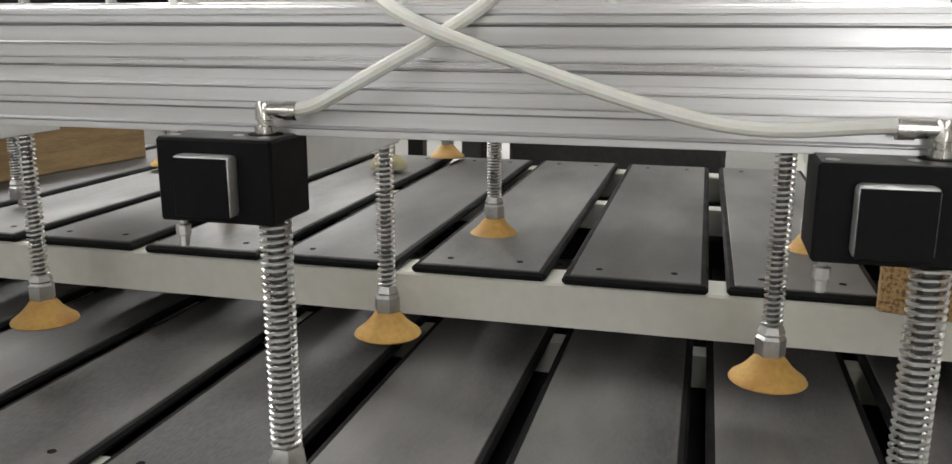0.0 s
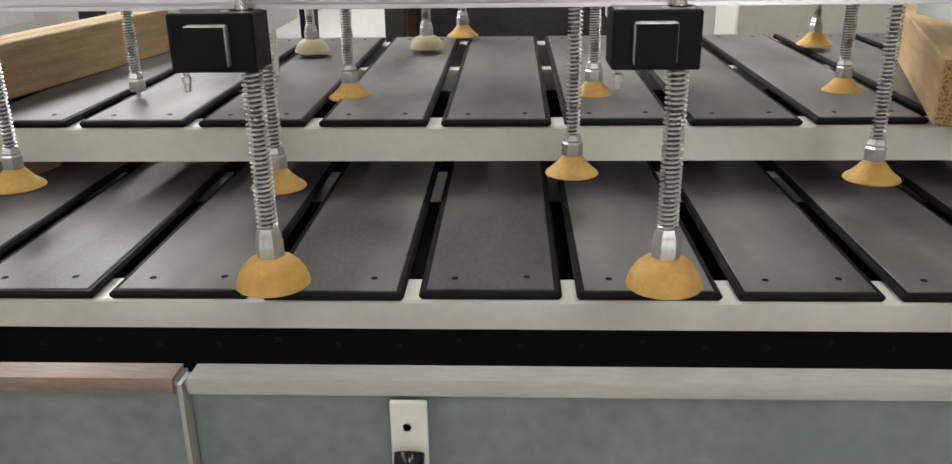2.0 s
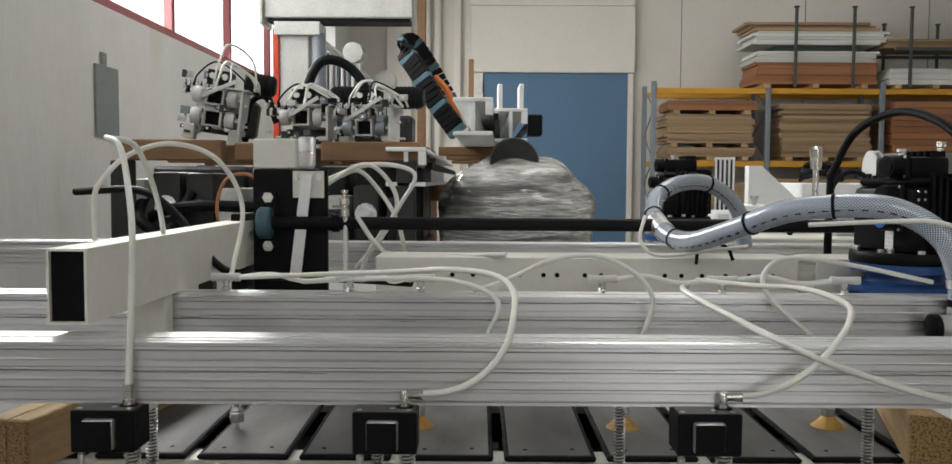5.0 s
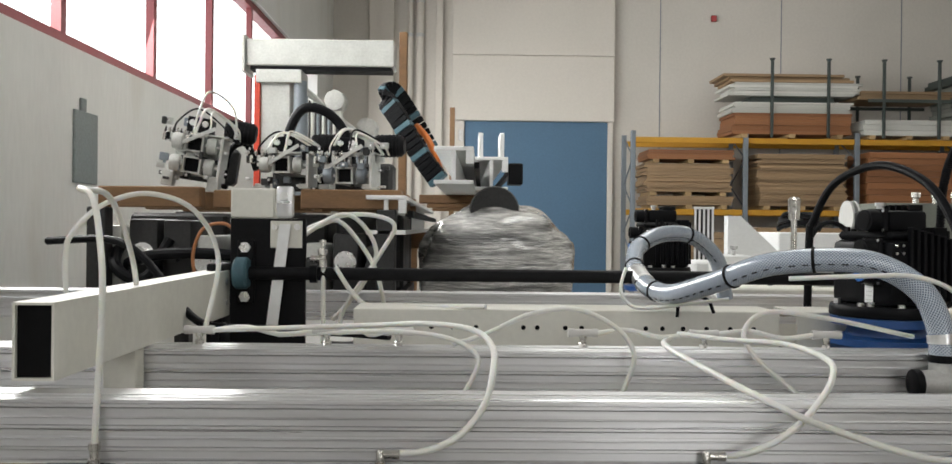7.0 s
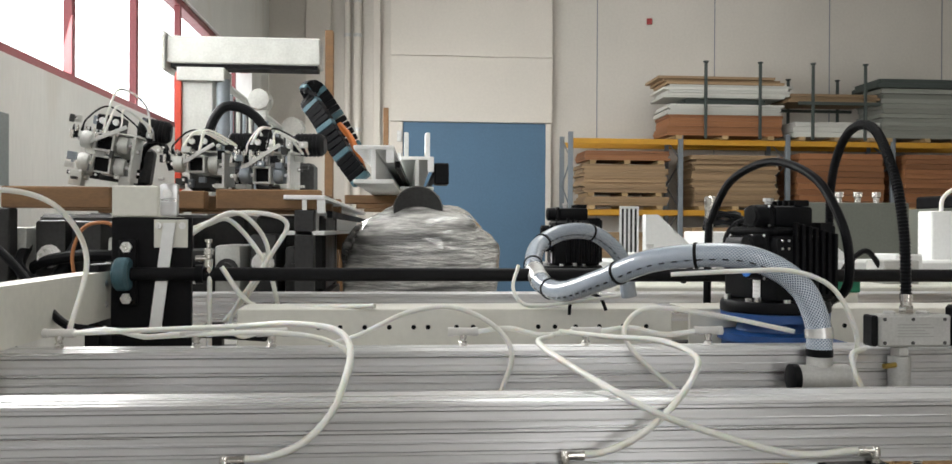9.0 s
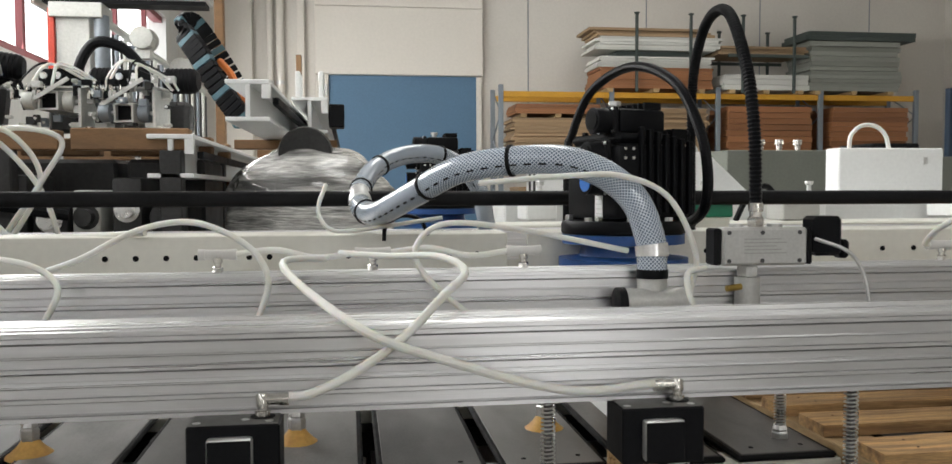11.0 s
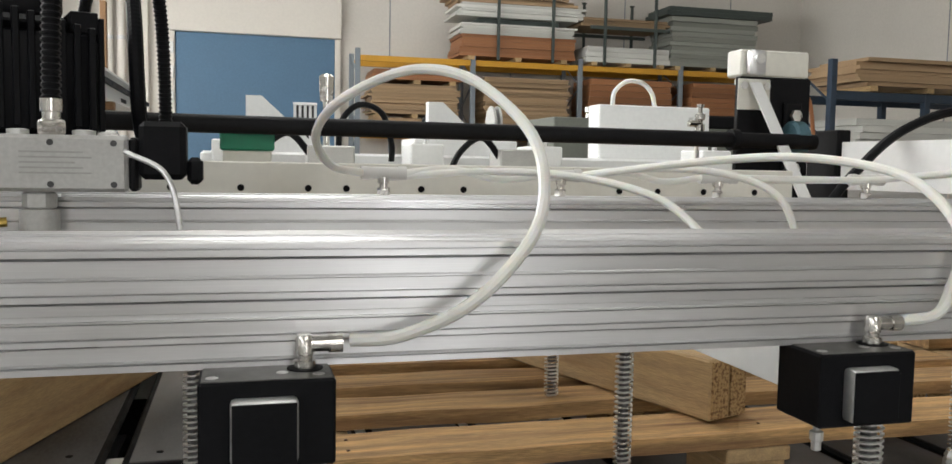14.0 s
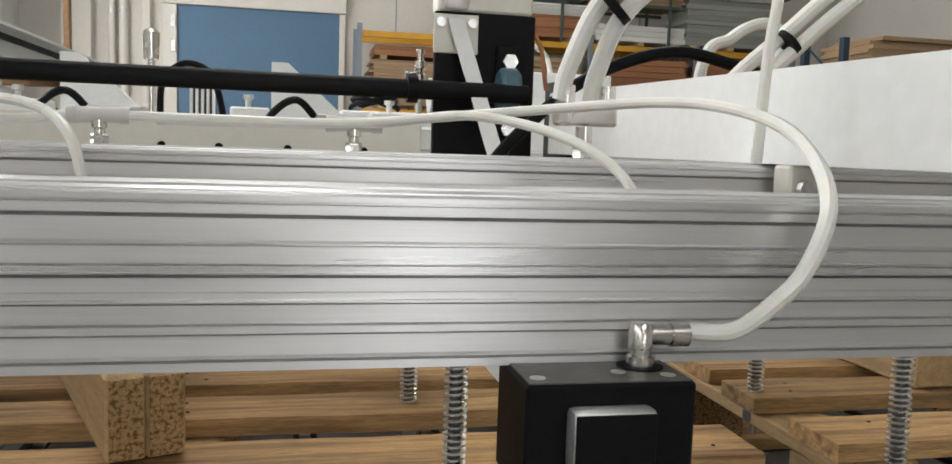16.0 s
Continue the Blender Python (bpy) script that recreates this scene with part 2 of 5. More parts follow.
box(XW - 0.3, XW, YS - 0.3, YN + 0.3, WZ1, HIGH, bm=bm)
box(XW - 0.3, XW, YS - 0.3, W0, WZ0, WZ1, bm=bm)
box(XW - 0.3, XW, W1, YN + 0.3, WZ0, WZ1, bm=bm)
wall_west = tagged(put("wall_west", bm, WHITEWALL), "white plastered wall with a band of windows", "wall", kind="structure")
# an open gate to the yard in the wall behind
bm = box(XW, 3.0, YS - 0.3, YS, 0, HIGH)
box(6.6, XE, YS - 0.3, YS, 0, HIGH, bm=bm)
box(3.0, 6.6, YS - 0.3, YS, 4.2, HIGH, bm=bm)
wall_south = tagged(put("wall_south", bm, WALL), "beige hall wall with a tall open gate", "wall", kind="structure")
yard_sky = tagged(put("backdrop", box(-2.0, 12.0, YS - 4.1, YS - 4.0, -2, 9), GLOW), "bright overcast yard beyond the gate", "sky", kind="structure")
wall_north = tagged(put("wall_north", box(XW, XE, YN, YN + 0.3, 0, HIGH), WALL), "beige end wall of the hall", "wall", kind="structure")
backdrop = tagged(put("backdrop", box(XW - 2.6, XW - 2.5, YS - 4, YN + 30, -6, 16), GLOW), "bright white overcast sky", "sky", kind="structure")

window_1 = thing("window_1", (XW - 0.15, W0, WZ0), "long window band with dark red steel frames", "window", kind="structure")
part("window_frame", box(XW - 0.2, XW - 0.06, W0, W1, WZ0, WZ0 + 0.09), RED, window_1)
part("window_frame", box(XW - 0.2, XW - 0.06, W0, W1, WZ1 - 0.09, WZ1), RED, window_1)
y = 7.11 - 1.76 * 13
while y < W1:
    part("mullion", box(XW - 0.13, XW - 0.06, y + 0.01, y + 0.09, WZ0 + 0.09, WZ1 - 0.09), RED, window_1)
    y += 1.76

# ---- machine: beams ----
X0, X1 = -3.0, 4.2


def beam_section(y0, z0, deep=0.045, high=0.0925):
    """Outline of the grooved aluminium profile: a slotted front with a proud lip at head and foot, a stepped top, a plain back."""
    front = [(0.003, 0), (0.0, 0.0006), (0.0, 0.0050), (0.005, 0.0053), (0.005, 0.0062), (0.001, 0.0066), (0.0025, 0.0080), (0.0025, 0.0180), (0.0045, 0.0192), (-0.0005, 0.0196), (-0.0005, 0.0232), (0.005, 0.0235), (0.005, 0.0245),
             (0.002, 0.0248), (0.002, 0.0335), (0.005, 0.0338), (0.005, 0.0346), (0.0005, 0.0350), (0.0005, 0.0358), (0.003, 0.0362), (0.003, 0.0395), (0.0036, 0.0400), (0.0036, 0.0470), (0.012, 0.0472), (0.012, 0.0492), (-0.0005, 0.0496),
             (-0.0005, 0.0534), (0.005, 0.0537), (0.005, 0.0546), (0.002, 0.0549), (0.002, 0.0630), (0.005, 0.0633), (0.005, 0.0642), (0.002, 0.0646), (0.003, 0.0660), (0.003, 0.0770), (0.007, 0.0785), (0.007, 0.0792), (-0.0015, 0.0797),
             (-0.0015, 0.0840), (0.004, 0.0843), (0.004, 0.0852), (0.001, 0.0856), (0.001, 0.0885), (0.002, 0.0895), (0.010, 0.0898), (0.010, 0.0905), (0.013, 0.0915), (0.024, 0.0915), (0.024, 0.0895), (0.028, 0.0895), (0.028, 0.0925)]
    k = high / 0.0925
    return [(y0 + a, z0 + b * k) for a, b in front] + [(y0 + deep, z0 + high), (y0 + deep, z0)]


beams = "aluminium cross beams"
for y0, z0, deep, high, x0, x1, name in ((0.676, 0.997, 0.072, 0.0925, X0, X1, "front"), (1.085, 1.004, 0.06, 0.1, -1.85, X1, "middle"), (2.50, 1.004, 0.06, 0.1, X0, X1, "far")):
    ob = put("aluminium_beam", extrude(beam_section(y0, z0, deep, high), x0, x1), ALU, smooth=False)
    tagged(ob, {"front": "brushed aluminium profile beam with long slots, carrying black suction blocks", "middle": "grooved aluminium profile beam with white hose fittings on top",
                "far": "far grooved aluminium profile beam behind the white tube"}[name], "beam", beams)

# ---- suction units ----
RODGREY = material("oiled_rod_steel", (0.20, 0.20, 0.20), 0.4, 0.8, 0.15, 25, 160, 0.05)
BAREMETAL = material("milled_metal", (0.62, 0.62, 0.61), 0.38, 0.85, 0.1, 30, 160, 0.05)
WORN = material("worn_black_anodised", (0.10, 0.098, 0.092), 0.42, 0.3, 0.25, 40, 160, 0.08)

def spring_mesh(z0, z1, r, wire, turns, at, n=9, sides=5):
    line = []
    for i in range(turns * n + 1):
        a = 2 * math.pi * i / n
        line.append(Vector((at[0] + r * math.cos(a), at[1] + r * math.sin(a), z0 + (z1 - z0) * i / (turns * n))))
    return sweep(line, wire, sides)


def cup_mesh(at, r, h, cone=False):
    """A flat bell or a flared cone of silicone with a lip and a hollow underside."""
    if cone:
        return lathe([(r * 0.30, h), (r * 0.36, h * 0.97), (r * 0.42, h * 0.84), (r * 0.58, h * 0.56), (r * 0.78, h * 0.30), (r * 0.96, h * 0.12), (r, 0.02 * h), (r * 0.96, -h * 0.03), (r * 0.5, h * 0.25), (r * 0.1, h * 0.5)], at, 32)
    return lathe([(r * 0.30, h), (r * 0.40, h * 0.985), (r * 0.58, h * 0.88), (r * 0.76, h * 0.68), (r * 0.90, h * 0.40), (r * 0.98, h * 0.12), (r, 0.0), (r * 0.97, -h * 0.03), (r * 0.86, h * 0.10), (r * 0.5, h * 0.5), (r * 0.1, h * 0.6)], at, 32)


def stem(root, top, nut, r=0.0105, cup=True, cup_r=0.043, cup_h=0.031, turns=36, pale=False):
    """Rod, spring, hexagon nut and cup that hang below a block; z runs from the nut's foot."""
    part("rod", rod((0, 0, nut + 0.02), (0, 0, top), r * 0.62, 12), RODGREY, root)
    part("spring", spring_mesh(nut + 0.034, top, r, 0.0015, turns, (0, 0)), STEEL, root)
    bm = hexnut((0, 0, nut), 0.029, 0.024)
    lathe([(0.0135, 0.024), (0.0155, 0.027), (0.012, 0.035)], (0, 0, nut), 6, bm)
    part("nut", bm, ZINC, root)
    if cup:
        part("suction_cup", cup_mesh((0, 0, nut - cup_h + 0.002), cup_r, cup_h, not pale), PALECUP if pale else CUP, root)
    else:
        part("screw", rod((0, 0, nut - 0.018), (0, 0, nut), 0.004, 10), STEEL, root)


def fitting(bm, x, y, z, to=1):
    """A push-in elbow: threaded foot, body and collar pointing along x."""
    lathe([(0.0078, 0), (0.0078, 0.005), (0.0055, 0.006), (0.0055, 0.009), (0.0068, 0.010), (0.0068, 0.020), (0.005, 0.023)], (x, y, z), 12, bm)
    rod((x - to * 0.004, y, z + 0.0165), (x + to * 0.016, y, z + 0.0165), 0.0058, 14, bm)
    rod((x + to * 0.016, y, z + 0.0165), (x + to * 0.026, y, z + 0.0165), 0.0068, 14, bm)
    return bm


def suction_block(to):
    """The black block under the front beam; its own middle lies at the origin, its top at z = 0."""
    root = thing("suction_unit", (0, 0, 0), "black block under the beam with spring rod and orange suction cup", "suction unit", "suction units of the front beam")
    block = part("block", box(-0.0448, 0.0448, 0.0, 0.058, -0.0600, -0.0005, 0.0018), BLACK, root)
    part("top_face", box(-0.0428, 0.0428, 0.002, 0.056, -0.0012, 0.0002), WORN, block, "worn grey top face")
    boss = part("boss", box(-0.0245, 0.0195, -0.0130, 0.001, -0.0535, -0.0105, 0.0035, seg=2), BAREMETAL, block, "bare milled metal boss")
    part("boss_face", box(-0.0232, 0.0182, -0.0137, -0.0123, -0.0532, -0.0122, 0.0005), BLACK, boss, "black front face")
    for x, y in ((-0.036, 0.012), (0.034, 0.012), (0.010, 0.020)):
        part("bolt", lathe([(0.0042, -0.001), (0.0042, 0.0005), (0.003, 0.0008)], (x, y, 0), 10), ZINC if x else BLACK, block)
    part("port_ring", lathe([(0.0125, -0.001), (0.0125, 0.0008), (0.0105, 0.0012)], (0.026, 0.030, 0), 20), RUBBER, block)
    part("screw", lathe([(0.0025, -0.022), (0.004, -0.021), (0.004, -0.014), (0.0055, -0.013), (0.0055, -0.006), (0.003, -0.005), (0.003, 0.002)], (-0.036, 0.014, -0.060), 8), ZINC, root)
    part("arm", box(-0.012, -0.006, 0.056, 0.40, -0.052, -0.004, 0.001), WHITE, root, "white flat arm running back")
    part("elbow", fitting(bmesh.new(), 0.026, 0.030, 0.001, to) if to else lathe([(0.0085, 0), (0.0085, 0.008), (0.0065, 0.009), (0.0065, 0.02), (0.008, 0.021), (0.008, 0.03)], (0.026, 0.030, 0.001), 12), NICKEL, root)
    return root


def make_unit(to):
    root = suction_block(to)
    part("rod", rod((0.029, 0.032, -0.255), (0.029, 0.032, -0.06), 0.0066, 12), RODGREY, root)
    part("spring", spring_mesh(-0.243, -0.060, 0.0112, 0.0015, 34, (0.029, 0.032)), STEEL, root)
    bm = lathe([(0.0155, 0), (0.0165, 0.003), (0.0165, 0.021), (0.0150, 0.024), (0.0155, 0.027), (0.012, 0.036)], (0.029, 0.032, -0.278), 6)
    part("nut", bm, ZINC, root)
    part("suction_cup", cup_mesh((0.029, 0.032, -0.311), 0.0435, 0.034), CUP, root)
    return root


units = {1: make_unit(1), -1: make_unit(-1), 0: make_unit(0)}
placed = set()
for x, to in ((-1.64, 0), (-1.1865, 0), (-0.793, 1), (-0.340, 1), (0.099, -1), (0.6245, 1), (1.0935, 1), (1.575, 1), (2.06, 1)):
    m = pose(x, 0.634, 0.9985)
    if to in placed:
        copy_thing(units[to], m)
    else:
        units[to].matrix_basis = m
        placed.add(to)


def make_back_unit(label, nut, cup, group, pale=False):
    """A slim unit under the middle beam or the white tube: bracket, spring rod, nut and cup."""
    root = thing("spring_rod", (0, 0, 0), label, "suction unit", group)
    part("bracket", box(-0.05, 0.05, -0.02, 0.045, -0.022, -0.001, 0.002), BLACK, root)
    part("screw", lathe([(0.0025, -0.036), (0.004, -0.035), (0.004, -0.028), (0.0055, -0.027), (0.0055, -0.021)], (-0.042, 0.0, 0), 8), ZINC, root)
    stem(root, -0.02, nut, cup=cup, pale=pale)
    return root


def row(make, places, z):
    first = True
    for x, y in places:
        if first:
            make.matrix_basis, first = pose(x, y, z), False
        else:
            copy_thing(make, pose(x, y, z))


row(make_back_unit("sprung steel rod with hexagon nut and orange suction cup", -0.284, True, "suction units of the middle beam"),
    [(-1.268, 1.03), (-0.849, 1.027), (-0.389, 1.10), (0.075, 1.067), (0.556, 1.03), (1.065, 1.03), (1.574, 1.03), (2.06, 1.03)], 1.0035)
row(make_back_unit("sprung steel rod with a bare nut and no cup", -0.237, False, "suction units behind"), [(-1.216, 1.405)], 1.004)
row(make_back_unit("sprung steel rod with orange suction cup above the grey plates", -0.228, True, "suction units behind"),
    [(-0.803, 1.43), (-0.328, 1.43), (0.155, 1.45)], 1.004)
row(make_back_unit("sprung steel rod with a hexagon nut above the pallet", -0.262, False, "suction units behind"), [(0.586, 1.315), (1.076, 1.32), (1.57, 1.32), (2.06, 1.32)], 1.004)
row(make_back_unit("sprung rod with a pale cream bellows cup", -0.21, True, "far suction units", True), [(-0.70, 1.95), (-0.98, 1.9)], 1.004)
row(make_back_unit("far sprung rod with orange cup", -0.21, True, "far suction units"), [(-1.2, 1.85), (-0.62, 2.15), (0.26, 1.95)], 1.004)

# ---- machine: plate beds ----
def bed(front, rear, under, top, first, step, count, wide, name, label, rail_low):
    """A steel frame that carries a row of grey plates laid front to back."""
    x0, x1 = first - 0.03, first + step * (count - 1) + wide + 0.008
    root = thing(name, ((x0 + x1) / 2, front, rail_low), label, "plate bed")
    sec = [(front + 0.004, rail_low), (front + 0.004, under - 0.004), (front + 0.008, under - 0.001), (front + 0.075, under - 0.001), (front + 0.075, under - 0.006), (front + 0.012, under - 0.008), (front + 0.012, rail_low)]
    part("front_rail", extrude(sec, x0, x1), PAINT, root)
    part("rear_rail", box(x0, x1, rear - 0.07, rear - 0.01, rail_low, under - 0.001, 0.003), PAINT, root)
    for x in (x0, x1 - 0.05):
        part("side_rail", box(x, x + 0.05, front + 0.02, rear - 0.08, rail_low, under - 0.007, 0.003), PAINT, root)
    part("middle_rail", box(x0 + 0.06, x1 - 0.06, (front + rear) / 2 + 0.05, (front + rear) / 2 + 0.09, under - 0.05, under - 0.001), PAINT, root)
    bm = box(0, wide, 0, rear - front, 0, top - under, 0.004)
    rim = put("plate", bm, RUBBER)
    bm = box(0.010, wide - 0.010, 0.010, rear - front - 0.010, top - under - 0.001, top - under + 0.0012, 0.001)
    pad = put("pad", bm, PAD)
    holes = []
    for x, y in ((0.045, 0.045), (wide - 0.045, 0.05), (0.05, rear - front - 0.06), (wide - 0.05, rear - front - 0.06)):
        hm = lathe([(0.0048, 0), (0.0048, 0.0018), (0.003, 0.0016)], (x, y, top - under), 10)
        holes.append(put("screw_hole", hm, VOID))
    for i in range(count):
        at = (first + step * i - root.location.x, 0.0, under - rail_low)
        tilt = random.uniform(-0.0016, 0.0016)
        p = rim if i == 0 else new("plate", rim.data)
        p.parent, p.location = root, (at[0], at[1] + random.uniform(-0.004, 0.004), at[2])
        p.rotation_euler = (0, 0, tilt)
        q = pad if i == 0 else new("pad", pad.data)
        q.parent = p
        for h in holes:
            hh = h if i == 0 else new("screw_hole", h.data)
            hh.parent = p
    return root


bed(0.770, 1.78, 0.6145, 0.6255, -0.607 - 0.2065 * 8, 0.2065, 27, 0.187, "lower_plate_bed", "cream steel frame with a row of worn grey plates", 0.573)
bed(1.211, 2.24, 0.7400, 0.7515, -0.608 - 0.2127 * 8, 0.2127, 14, 0.190, "upper_plate_bed", "raised cream steel frame with a row of worn grey plates", 0.678)
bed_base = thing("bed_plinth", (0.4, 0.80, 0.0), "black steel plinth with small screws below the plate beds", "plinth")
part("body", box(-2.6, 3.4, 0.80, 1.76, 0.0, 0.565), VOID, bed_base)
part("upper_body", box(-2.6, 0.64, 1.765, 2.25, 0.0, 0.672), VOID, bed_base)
for i in range(34):
    x = -2.3 + 0.083 * i
    part("screw", lathe([(0.0035, -0.001), (0.0035, 0.002)], (x, 0.797, 0.535 + 0.008 * (i % 3 == 0)), 8, axis="Y"), BLACKPAINT, bed_base)

# ---- front tray ----
GLOSSBLACK = material("glossy_black_rubber", (0.008, 0.008, 0.009), 0.16, 0.0, 0.1, 10, 60, 0.02)
RUSTY = material("rust_stained_edge", (0.24, 0.19, 0.16), 0.5, 0.3, 0.25, 6, 60, 0.1, (0.6, 4, 4), (0.30, 0.12, 0.06), (0.55, 0.75))
LIP = material("dull_primer", (0.38, 0.38, 0.345), 0.5, 0.1, 0.12, 4, 50, 0.06, (0.7, 3, 3))
tray = thing("front_tray", (-0.6, 0.56, 0.41), "galvanised sheet tray with a folded lip along the machine front", "tray")
for x0, x1, lip in ((-2.4, -0.846, True), (-0.838, 1.6, False)):
    sec = [(0.585, 0.619), (0.555, 0.621), (0.552, 0.617), (0.553, 0.607), (0.566, 0.601), (0.566, 0.464), (0.562, 0.459), (0.546, 0.4525), (0.548, 0.450), (0.572, 0.458), (0.572, 0.605), (0.585, 0.613)]
    sheet = part("sheet", extrude(sec, x0, x1), GALV, tray)
    part("lip", extrude([(0.5485, 0.619), (0.5485, 0.6075), (0.5515, 0.6065), (0.5535, 0.6225), (0.584, 0.6215), (0.584, 0.625), (0.551, 0.625)], x0 + 0.004, x1 - 0.004), RUSTY if lip else LIP, tray)
    if lip:
        part("lower_fold", extrude([(0.5435, 0.4515), (0.5475, 0.4600), (0.5445, 0.4625), (0.540, 0.4535)], x0, x1 - 0.003), material("yellowed_primer", (0.50, 0.42, 0.24), 0.5, 0.1, 0.1, 6, 60, 0.05), tray, "yellowed fold")
part("edge_strip", box(-0.8445, -0.8395, 0.546, 0.575, 0.45, 0.620), LIP, tray)
rail = tagged(put("front_rail", box(-2.5, 1.7, 0.545, 0.60, 0.412, 0.449, 0.003), PAINT), "cream painted rail under the galvanised tray", "rail")
bm = box(-0.87, -0.80, 0.543, 0.56, 0.404, 0.4115, 0.002)
for x in (-0.852, -0.815):
    lathe([(0.009, 0), (0.009, 0.003), (0.005, 0.007)], (x, 0.556, 0.397), 10, bm)
part("joint_clamp", bm, PAINT, rail)
for x, turn in ((-0.595, 0.0), (-1.303, 0.004)):
    strap = thing("strap_bracket", (x, 0.545, 0.35), "cream flat bar bolted to the tray" + (" with a black rubber sleeve" if turn == 0 else " and leaning"), "bracket", "tray brackets")
    m = Matrix.Translation((x, 0, 0.61)) @ Matrix.Rotation(-turn, 4, "Y") @ Matrix.Translation((-x, 0, -0.61))
    part("bar", box(x - 0.02 - 0.006 * (turn > 0), x + 0.02 + 0.006 * (turn > 0), 0.538, 0.545, 0.36, 0.606, 0.0015, m=m), PAINT if turn == 0 else LIP, strap)
    for z in (0.575, 0.535) if turn else (0.575,):
        part("bolt", lathe([(0.005, 0), (0.005, 0.003), (0.003, 0.005)], (x - 0.002 - turn * (0.61 - z), 0.538, z), 10, axis="Y"), STEEL, strap)
    if turn:
        for dx, z in ((-0.002, 0.385), (0.012, 0.372)):
            part("nut", lathe([(0.009, -0.012), (0.009, -0.001), (0.006, 0.0)], (x + dx - turn * (0.61 - z), 0.5375, z), 6, axis="Y"), ZINC, strap)
    if turn == 0:
        part("sleeve", sweep(smooth_line([(x, 0.534, 0.546), (x, 0.527, 0.536), (x, 0.524, 0.50), (x, 0.524, 0.44), (x, 0.527, 0.408), (x, 0.534, 0.398)], 6), 0.0165, 16), GLOSSBLACK, strap, "glossy black rubber sleeve")
        for dx, z in ((-0.026, 0.425), (-0.026, 0.405), (0.0, 0.383)):
            part("nut", lathe([(0.007, -0.008), (0.007, -0.001), (0.004, 0.0)], (x + dx, 0.538 + (0.012 if dx else 0), z), 6, axis="Y"), ZINC, strap)

# ---- hoses and fittings ----
COPPER = material("copper_cable", (0.45, 0.19, 0.08), 0.45, 0.2)
def hose(label, r, mat, *points):
    """A soft line of hose or cable through a few turning points."""
    cable = mat is not HOSE
    ob = put("cable" if cable else "air_hose", sweep(smooth_line(points), r, 10), mat)
    return tagged(ob, label, "cable" if cable else "hose", "cables" if cable else "air hoses")


hose("white plastic air hose looping from a block over the beam", 0.0048, HOSE,
     (-0.741, 0.664, 1.0175), (-0.707, 0.65, 1.024), (-0.673, 0.648, 1.037), (-0.647, 0.655, 1.056), (-0.624, 0.668, 1.085), (-0.612, 0.7, 1.12), (-0.61, 0.76, 1.152), (-0.64, 0.84, 1.169), (-0.72, 0.93, 1.168), (-0.82, 1.03, 1.153), (-1.13, 1.122, 1.131))
hose("white plastic air hose looping from a block over the beam", 0.0048, HOSE,
     (-0.288, 0.664, 1.0175), (-0.268, 0.652, 1.022), (-0.242, 0.642, 1.034), (-0.218, 0.642, 1.047), (-0.189, 0.652, 1.064), (-0.162, 0.668, 1.083), (-0.125, 0.7, 1.114), (-0.09, 0.79, 1.131), (-0.11, 0.91, 1.14), (-0.17, 1.02, 1.133), (-0.24, 1.122, 1.131))
hose("white plastic air hose sagging across the aluminium beam", 0.0048, HOSE,
     (0.103, 0.664, 1.0175), (0.0, 0.655, 1.016), (-0.13, 0.65, 1.053), (-0.22, 0.66, 1.089), (-0.31, 0.9, 1.133), (-0.26, 1.1, 1.125))
hose("white plastic air hose looping from a block over the beam", 0.0048, HOSE,
     (0.682, 0.664, 1.0175), (0.715, 0.655, 1.021), (0.758, 0.645, 1.04), (0.794, 0.648, 1.069), (0.821, 0.66, 1.104), (0.832, 0.69, 1.145), (0.827, 0.73, 1.180), (0.800, 0.79, 1.217), (0.764, 0.84, 1.229), (0.727, 0.88, 1.219), (0.693, 0.93, 1.196), (0.684, 1.0, 1.168), (0.708, 1.07, 1.139), (0.75, 1.122, 1.131))
hose("white plastic air hose looping from a block over the beam", 0.0048, HOSE,
     (1.147, 0.664, 1.0175), (1.175, 0.655, 1.024), (1.198, 0.665, 1.045), (1.217, 0.675, 1.083), (1.227, 0.72, 1.121), (1.222, 0.78, 1.145), (1.188, 0.87, 1.157), (1.131, 0.96, 1.152), (1.038, 1.122, 1.131))
hose("white plastic air hose looping from a block over the beam", 0.0048, HOSE,
     (1.628, 0.664, 1.0175), (1.648, 0.652, 1.020), (1.668, 0.648, 1.035), (1.687, 0.650, 1.053), (1.705, 0.66, 1.085), (1.733, 0.72, 1.113), (1.754, 0.80, 1.136), (1.75, 0.88, 1.151), (1.728, 0.95, 1.156), (1.666, 1.02, 1.151), (1.542, 1.08, 1.138), (1.46, 1.11, 1.131), (1.266, 1.122, 1.131))
hose("white plastic air hose rising upright from a black block", 0.0048, HOSE,
     (-1.1605, 0.664, 1.025), (-1.162, 0.69, 1.22), (-1.191, 0.75, 1.31), (-1.223, 0.8, 1.371), (-1.265, 0.85, 1.387))
hose("white air hose hanging down to the middle beam", 0.005, HOSE,
     (-1.265, 0.85, 1.387), (-1.256, 0.95, 1.375), (-1.258, 1.05, 1.28), (-1.265, 1.1, 1.188), (-1.277, 1.1, 1.1))
hose("white air hose in a wide arch over the tube", 0.0052, HOSE,
     (-1.4, 1.1, 1.107), (-1.397, 1.1, 1.187), (-1.398, 1.1, 1.277), (-1.383, 1.1, 1.317), (-1.348, 1.15, 1.369), (-1.28, 1.2, 1.392), (-1.205, 1.25, 1.36), (-1.169, 1.3, 1.26), (-1.168, 1.2, 1.115))
